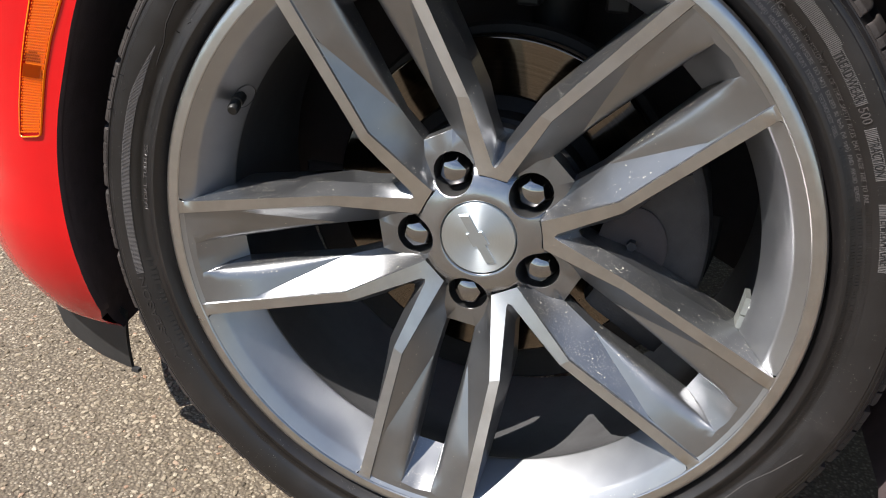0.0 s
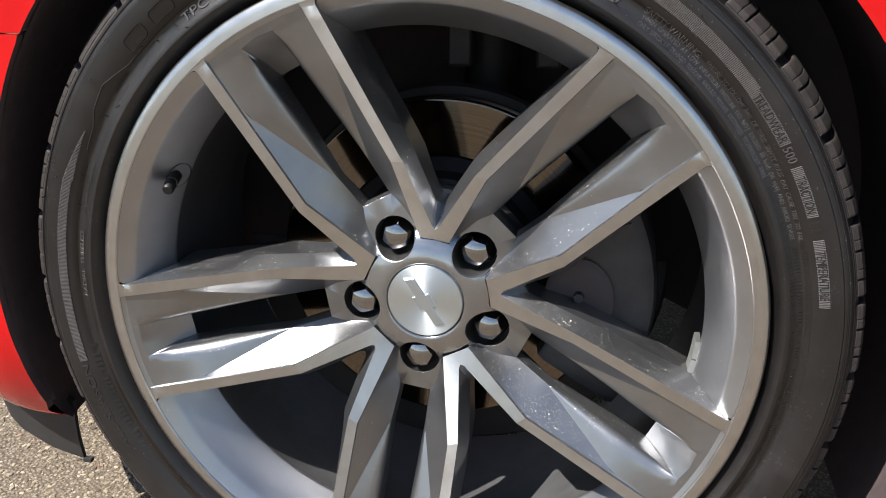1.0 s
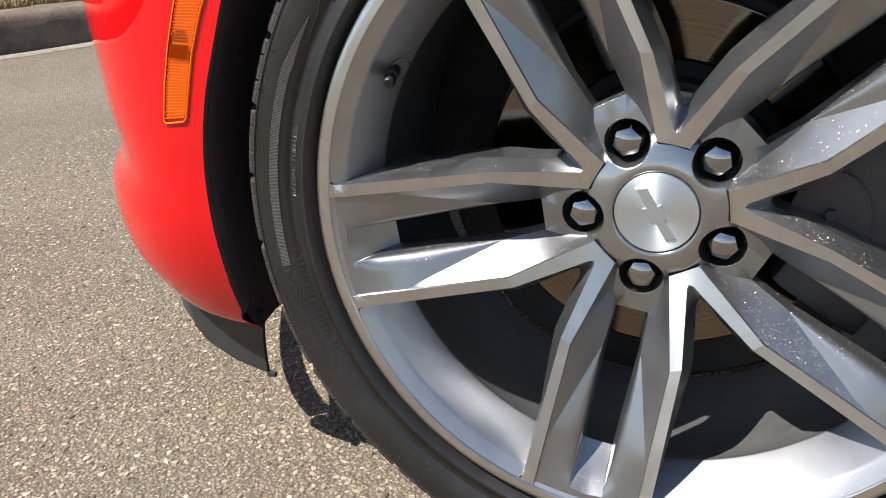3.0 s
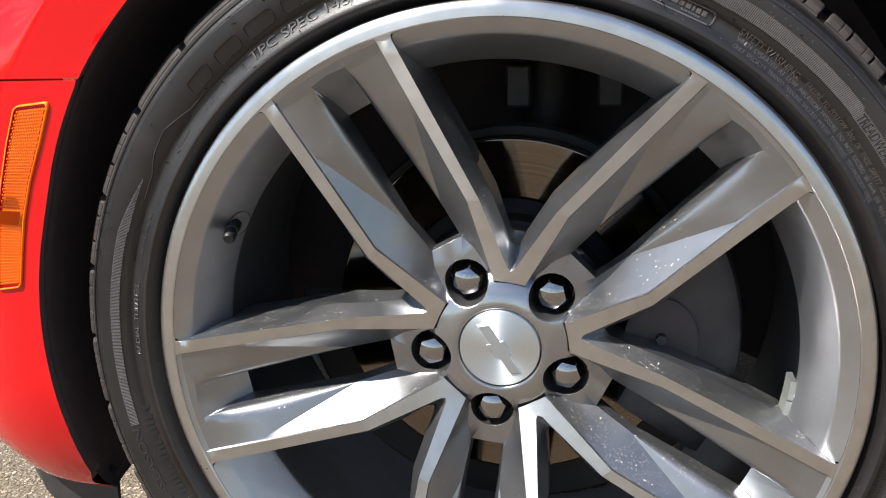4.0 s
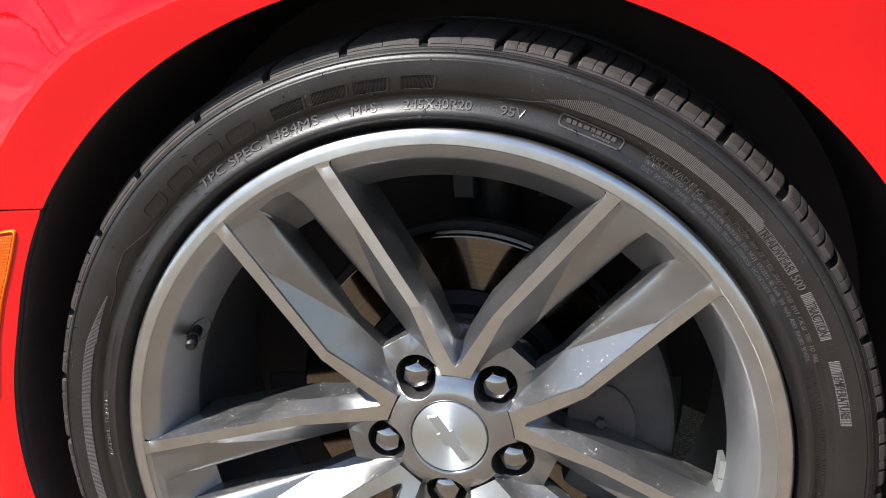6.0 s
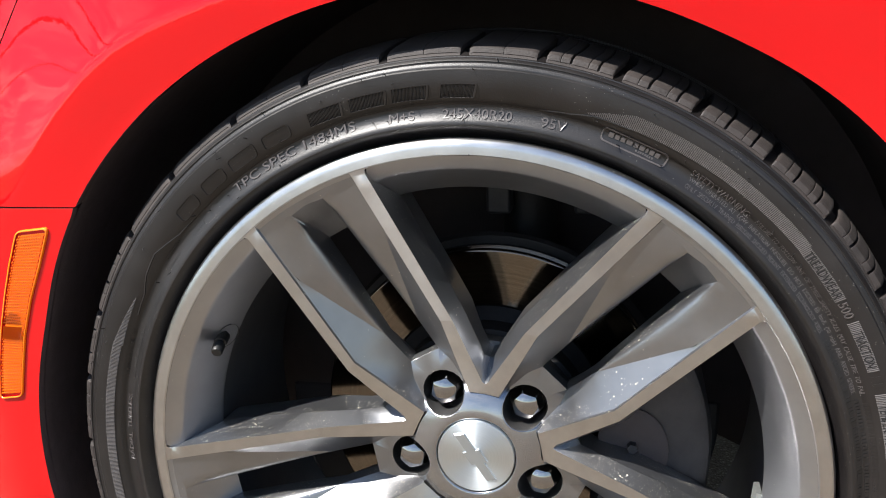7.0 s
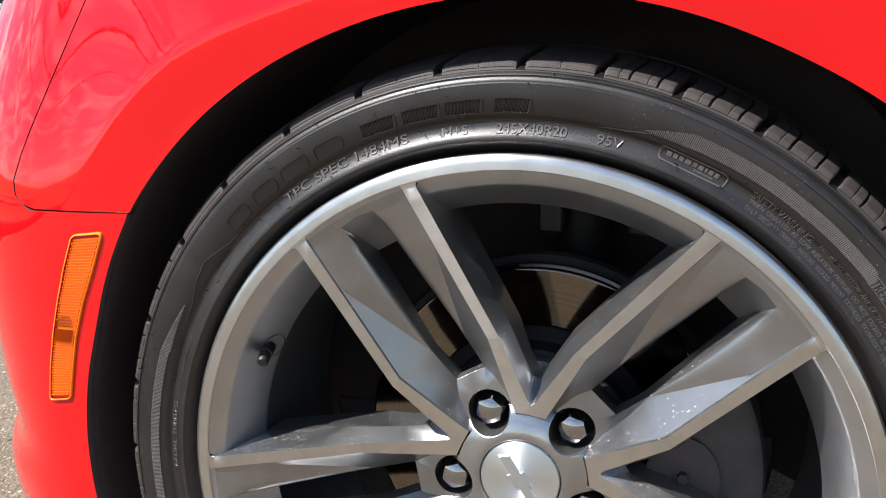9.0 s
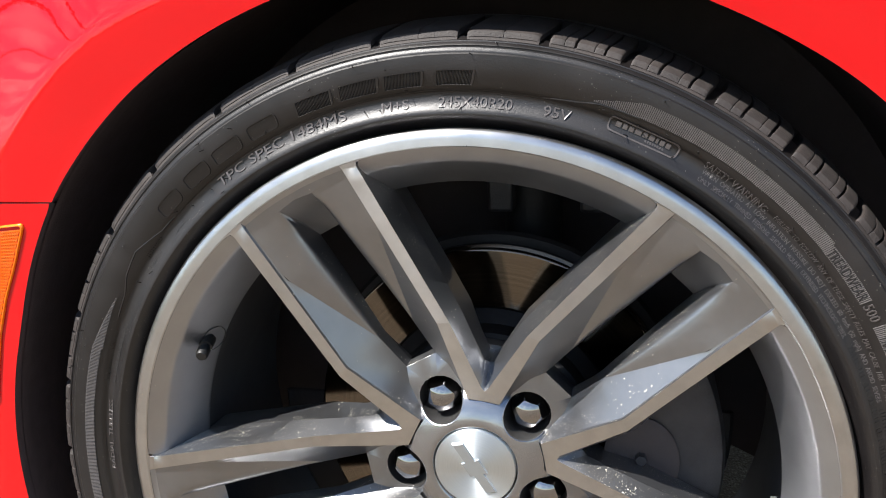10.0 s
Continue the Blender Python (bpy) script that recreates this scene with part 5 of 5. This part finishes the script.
arc_text("ALL-SEASON", 0.3112, 119.0, 102.6, 0.0064, 0.0006, mat=WORN_LETTER)
arc_text("TEMPERATURE", 0.3098, -74.0, -81.1, 0.0062, 0.0008, mat=RIBBED)


def bars(rows, r0, theta, pitch, height, lift=0.00035, seed=1):
    """Lines of moulded small print, too small to read: short bars."""
    rnd = random.Random(seed)
    bm = bmesh.new()
    for k, words in enumerate(rows):
        x = 0.0
        for w in words:
            for _ in range(w):
                g = height * rnd.uniform(0.42, 0.62)
                y0 = -k * pitch
                arc_mesh(bm, [[(x, y0), (x + g, y0), (x + g, y0 + height), (x, y0 + height)]], r0, theta, lift)
                x += g + height * 0.28
            x += height * 0.7
    part("small_print", bm, RUBBER, tyre, smooth=20)


bars([[8, 2, 6, 4, 2, 5, 6, 5]], 0.3008, -73.7, 0.004, 0.0033, seed=2)
bars([[9, 8, 6, 3, 2, 5]], 0.2954, -73.0, 0.004, 0.0033, seed=22)
bars([[5, 4, 3, 2, 2, 2, 2, 1, 6, 2, 4]], 0.2904, -63.3, 0.0046, 0.0033, seed=3)
bars([[3, 4, 2, 4, 3], [3, 4, 3, 4, 3]], 0.3006, 75.0, 0.0062, 0.0030, seed=4)
bars([[8, 6]], 0.3018, 87.5, 0.005, 0.0024, seed=5)
bars([[10]], 0.2998, 53.0, 0.0048, 0.0028, seed=7)
bars([[2, 3, 1]], 0.2938, 46.9, 0.004, 0.0028, seed=8)
bars([[1, 7]], 0.2948, 54.2, 0.004, 0.0026, seed=18)
bars([[2, 6, 4, 4, 1]], 0.2990, 118.0, 0.004, 0.0062, seed=9)
bars([[5], [6]], 0.2960, 131.0, 0.006, 0.0036, seed=12)
bars([[6], [9], [5]], 0.2985, 141.0, 0.005, 0.0030, seed=13)
bars([[4, 6]], 0.2960, 152.0, 0.006, 0.0036, seed=14)
for row, (r_line, t_line) in enumerate(((0.3008, -86.0), (0.2954, -85.0), (0.2904, -84.0))):
    rnd = random.Random(40 + row)
    bars([[rnd.randint(2, 9) for _ in range(15)]], r_line, t_line, 0.004, 0.0030, seed=30 + row)
for row, (r_line, t_line) in enumerate(((0.3050, -112.0), (0.3000, -113.0), (0.2950, -114.0))):
    rnd = random.Random(50 + row)
    bars([[rnd.randint(2, 8) for _ in range(11)]], r_line, t_line, 0.004, 0.0028, seed=33 + row)
bars([[2]], 0.3098, -70.0, 0.004, 0.0062, seed=15)
bars([[1]], 0.3098, -83.4, 0.004, 0.0062, seed=16)


def brand_blocks():
    """The maker's word, as plain slanted slabs of the letters' size: four in outline, four with a ribbed face."""
    for k, (t0, t1) in enumerate(((45.8, 41.4), (40.0, 35.4), (34.4, 29.4), (28.2, 23.4), (20.6, 15.2), (14.4, 8.8), (8.3, 3.0), (1.6, -3.4))):
        ribbed = k > 3
        w = 0.3050 * radians(t0 - t1)
        h, slant = 0.0112, 0.22
        c = 0.0018 if ribbed else 0.0042
        face_lift = 0.0007 if ribbed else 0.0001
        bm = bmesh.new()
        n = 56
        rows = []
        for i in range(n + 1):
            x = w * i / n
            cut = c - math.sqrt(max(0.0, c * c - max(0.0, c - min(x, w - x)) ** 2))
            rim = i < 3 or i > n - 3
            lift = 0.0008 if rim else (face_lift if i % 2 or not ribbed else -0.0003)
            row = []
            for y, up in ((cut, -0.0005), (cut, 0.0008), (cut + 0.0008, 0.0008), (cut + 0.0010, lift), (h - cut - 0.0010, lift), (h - cut - 0.0008, 0.0008), (h - cut, 0.0008), (h - cut, -0.0005)):
                r = 0.3050 + y
                row.append(bm.verts.new(at_angle(t0 - math.degrees((x + slant * (y - h / 2)) / 0.3050), r, side_depth(r) - up)))
            rows.append(row)
        for i in range(n):
            p, q = rows[i], rows[i + 1]
            for j in range(7):
                bm.faces.new((p[j], q[j], q[j + 1], p[j + 1])).material_index = 1 if ribbed and j == 3 and 2 < i < n - 3 else 0
        bm.faces.new(rows[0])
        bm.faces.new(rows[-1])
        part("raised_slab", bm, [RUBBER, RIBBED], tyre, "raised slab with a dark ribbed face" if ribbed else "raised outlined slab of plain rubber", smooth=20)


brand_blocks()


def framed_bars():
    """A rounded frame with a plain word-sized bar in it."""
    w, h, c = 0.0485, 0.0098, 0.0030
    bm = bmesh.new()
    pts = []
    for cx, cy, a0 in ((w - c, c, -90), (w - c, h - c, 0), (c, h - c, 90), (c, c, 180)):
        for k in range(5):
            a = radians(a0 + 22.5 * k)
            pts.append((cx + c * math.cos(a), cy + c * math.sin(a)))
    m = (w / 2, h / 2)
    for i in range(len(pts)):
        a, b = pts[i], pts[(i + 1) % len(pts)]
        arc_mesh(bm, [[a, b, (b[0] - math.copysign(0.0009, b[0] - m[0]), b[1] - math.copysign(0.0009, b[1] - m[1])), (a[0] - math.copysign(0.0009, a[0] - m[0]), a[1] - math.copysign(0.0009, a[1] - m[1]))]], 0.2934, -20.7, 0.0008)
    x = 0.005
    for g in (0.0035, 0.003, 0.003, 0.0042, 0.003, 0.0035, 0.0016, 0.003, 0.003):
        arc_mesh(bm, [[(x, 0.0040), (x + g, 0.0040), (x + g, 0.0076), (x, 0.0076)]], 0.2934, -20.7, 0.0007)
        x += g + 0.0012
    x = 0.026
    for g in (0.0012, 0.001, 0.0012, 0.001, 0.0012, 0.0012, 0.001, 0.0012):
        arc_mesh(bm, [[(x, 0.0016), (x + g, 0.0016), (x + g, 0.0030), (x, 0.0030)]], 0.2934, -20.7, 0.0005)
        x += g + 0.0006
    part("framed_mark", bm, LETTER, tyre, smooth=20)


framed_bars()


def serrated_band(spans):
    """Fine radial ribs, coloured pale for the light they catch, over a dark floor."""
    bm = bmesh.new()
    step = 0.235
    for t0, t1, in0, in1, out0, out1 in spans:
        n = int(abs(t0 - t1) / step)
        for i in range(n):
            u = i / n
            t = t0 + (t1 - t0) * u
            ra, rb = in0 + (in1 - in0) * u, out0 + (out1 - out0) * u
            if rb - ra < 0.0006:
                continue
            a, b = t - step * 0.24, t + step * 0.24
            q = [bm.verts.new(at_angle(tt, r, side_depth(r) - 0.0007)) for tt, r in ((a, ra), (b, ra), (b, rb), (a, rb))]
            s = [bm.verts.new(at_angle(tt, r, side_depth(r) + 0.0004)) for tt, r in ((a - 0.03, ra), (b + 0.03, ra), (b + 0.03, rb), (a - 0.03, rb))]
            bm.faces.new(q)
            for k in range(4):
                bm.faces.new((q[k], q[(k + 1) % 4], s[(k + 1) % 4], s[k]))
            # flat matt floor stands for the shade between ribs
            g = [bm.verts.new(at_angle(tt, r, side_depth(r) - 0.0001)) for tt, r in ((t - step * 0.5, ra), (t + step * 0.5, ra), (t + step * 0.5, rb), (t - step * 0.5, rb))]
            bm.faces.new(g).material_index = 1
    ob = part("serrated_band", bm, [HATCH, RIBBED], tyre, "finely ribbed band, its ribs coloured pale as caught light", smooth=10)
    ob["kind"] = "stuff"


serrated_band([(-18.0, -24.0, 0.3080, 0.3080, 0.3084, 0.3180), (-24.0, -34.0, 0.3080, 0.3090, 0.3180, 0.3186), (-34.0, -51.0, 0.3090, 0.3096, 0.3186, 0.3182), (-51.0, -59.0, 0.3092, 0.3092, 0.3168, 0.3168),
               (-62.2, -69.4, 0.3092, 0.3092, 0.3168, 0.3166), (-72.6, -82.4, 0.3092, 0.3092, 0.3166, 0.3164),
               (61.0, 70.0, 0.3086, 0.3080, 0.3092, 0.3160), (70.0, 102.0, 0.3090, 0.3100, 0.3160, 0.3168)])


def mould_lines():
    """Raised outline of the lettered panel, and the whiskers left by the mould's vents."""
    rnd = random.Random(21)
    bm = bmesh.new()
    path = [(64, 0.3030), (60, 0.3040), (57, 0.3085), (53, 0.3105), (48, 0.3030), (44, 0.3018)] + [(t, 0.3018) for t in range(40, -16, -4)] + [(-16, 0.3040), (-19, 0.3072), (-24, 0.3075)]
    for (t0, r0), (t1, r1) in zip(path, path[1:]):
        n = 4
        for i in range(n):
            a, b = i / n, (i + 1) / n
            ta, tb = t0 + (t1 - t0) * a, t0 + (t1 - t0) * b
            ra, rb = r0 + (r1 - r0) * a, r0 + (r1 - r0) * b
            q = [bm.verts.new(at_angle(tt, r, side_depth(r) - l)) for tt, r, l in ((ta, ra, 0.0006), (tb, rb, 0.0006), (tb, rb + 0.0009, 0.0002), (ta, ra + 0.0009, 0.0002))]
            s = [bm.verts.new(at_angle(tt, r, side_depth(r) + 0.0003)) for tt, r in ((ta, ra - 0.0004), (tb, rb - 0.0004))]
            bm.faces.new(q)
            bm.faces.new((q[0], q[1], s[1], s[0]))
    part("mould_line", bm, RUBBER, tyre, smooth=30)
    for k in range(52):
        t = rnd.uniform(-62, 75)
        r = rnd.choice((rnd.uniform(0.2890, 0.3025), rnd.uniform(0.2890, 0.3025), rnd.uniform(0.303, 0.306), rnd.uniform(0.317, 0.333)))
        bm = bmesh.new()
        p = at_angle(t, r, side_depth(r))
        out = Vector((rnd.uniform(-0.5, 0.5), -1.0, rnd.uniform(-0.3, 0.5))) * rnd.uniform(0.0022, 0.0058)
        tube(bm, [p - out * 0.2, p + out * 0.6, p + out], [0.0004, 0.00034, 0.00026], 6)
        part("whisker", bm, RUBBER, tyre, smooth=60)


mould_lines()


def scuff():
    """A thin pale scratch low on the sidewall."""
    bm = bmesh.new()
    line = [(-131.0, 0.3030), (-127.7, 0.3032), (-123.4, 0.3030), (-118.5, 0.3085), (-113.4, 0.3150)]
    tube(bm, [at_angle(t, r, side_depth(r) - 0.0002) for t, r in line], 0.00026, 6)
    part("scratch", bm, HATCH, tyre, "thin pale scratch in the rubber", smooth=60)


scuff()
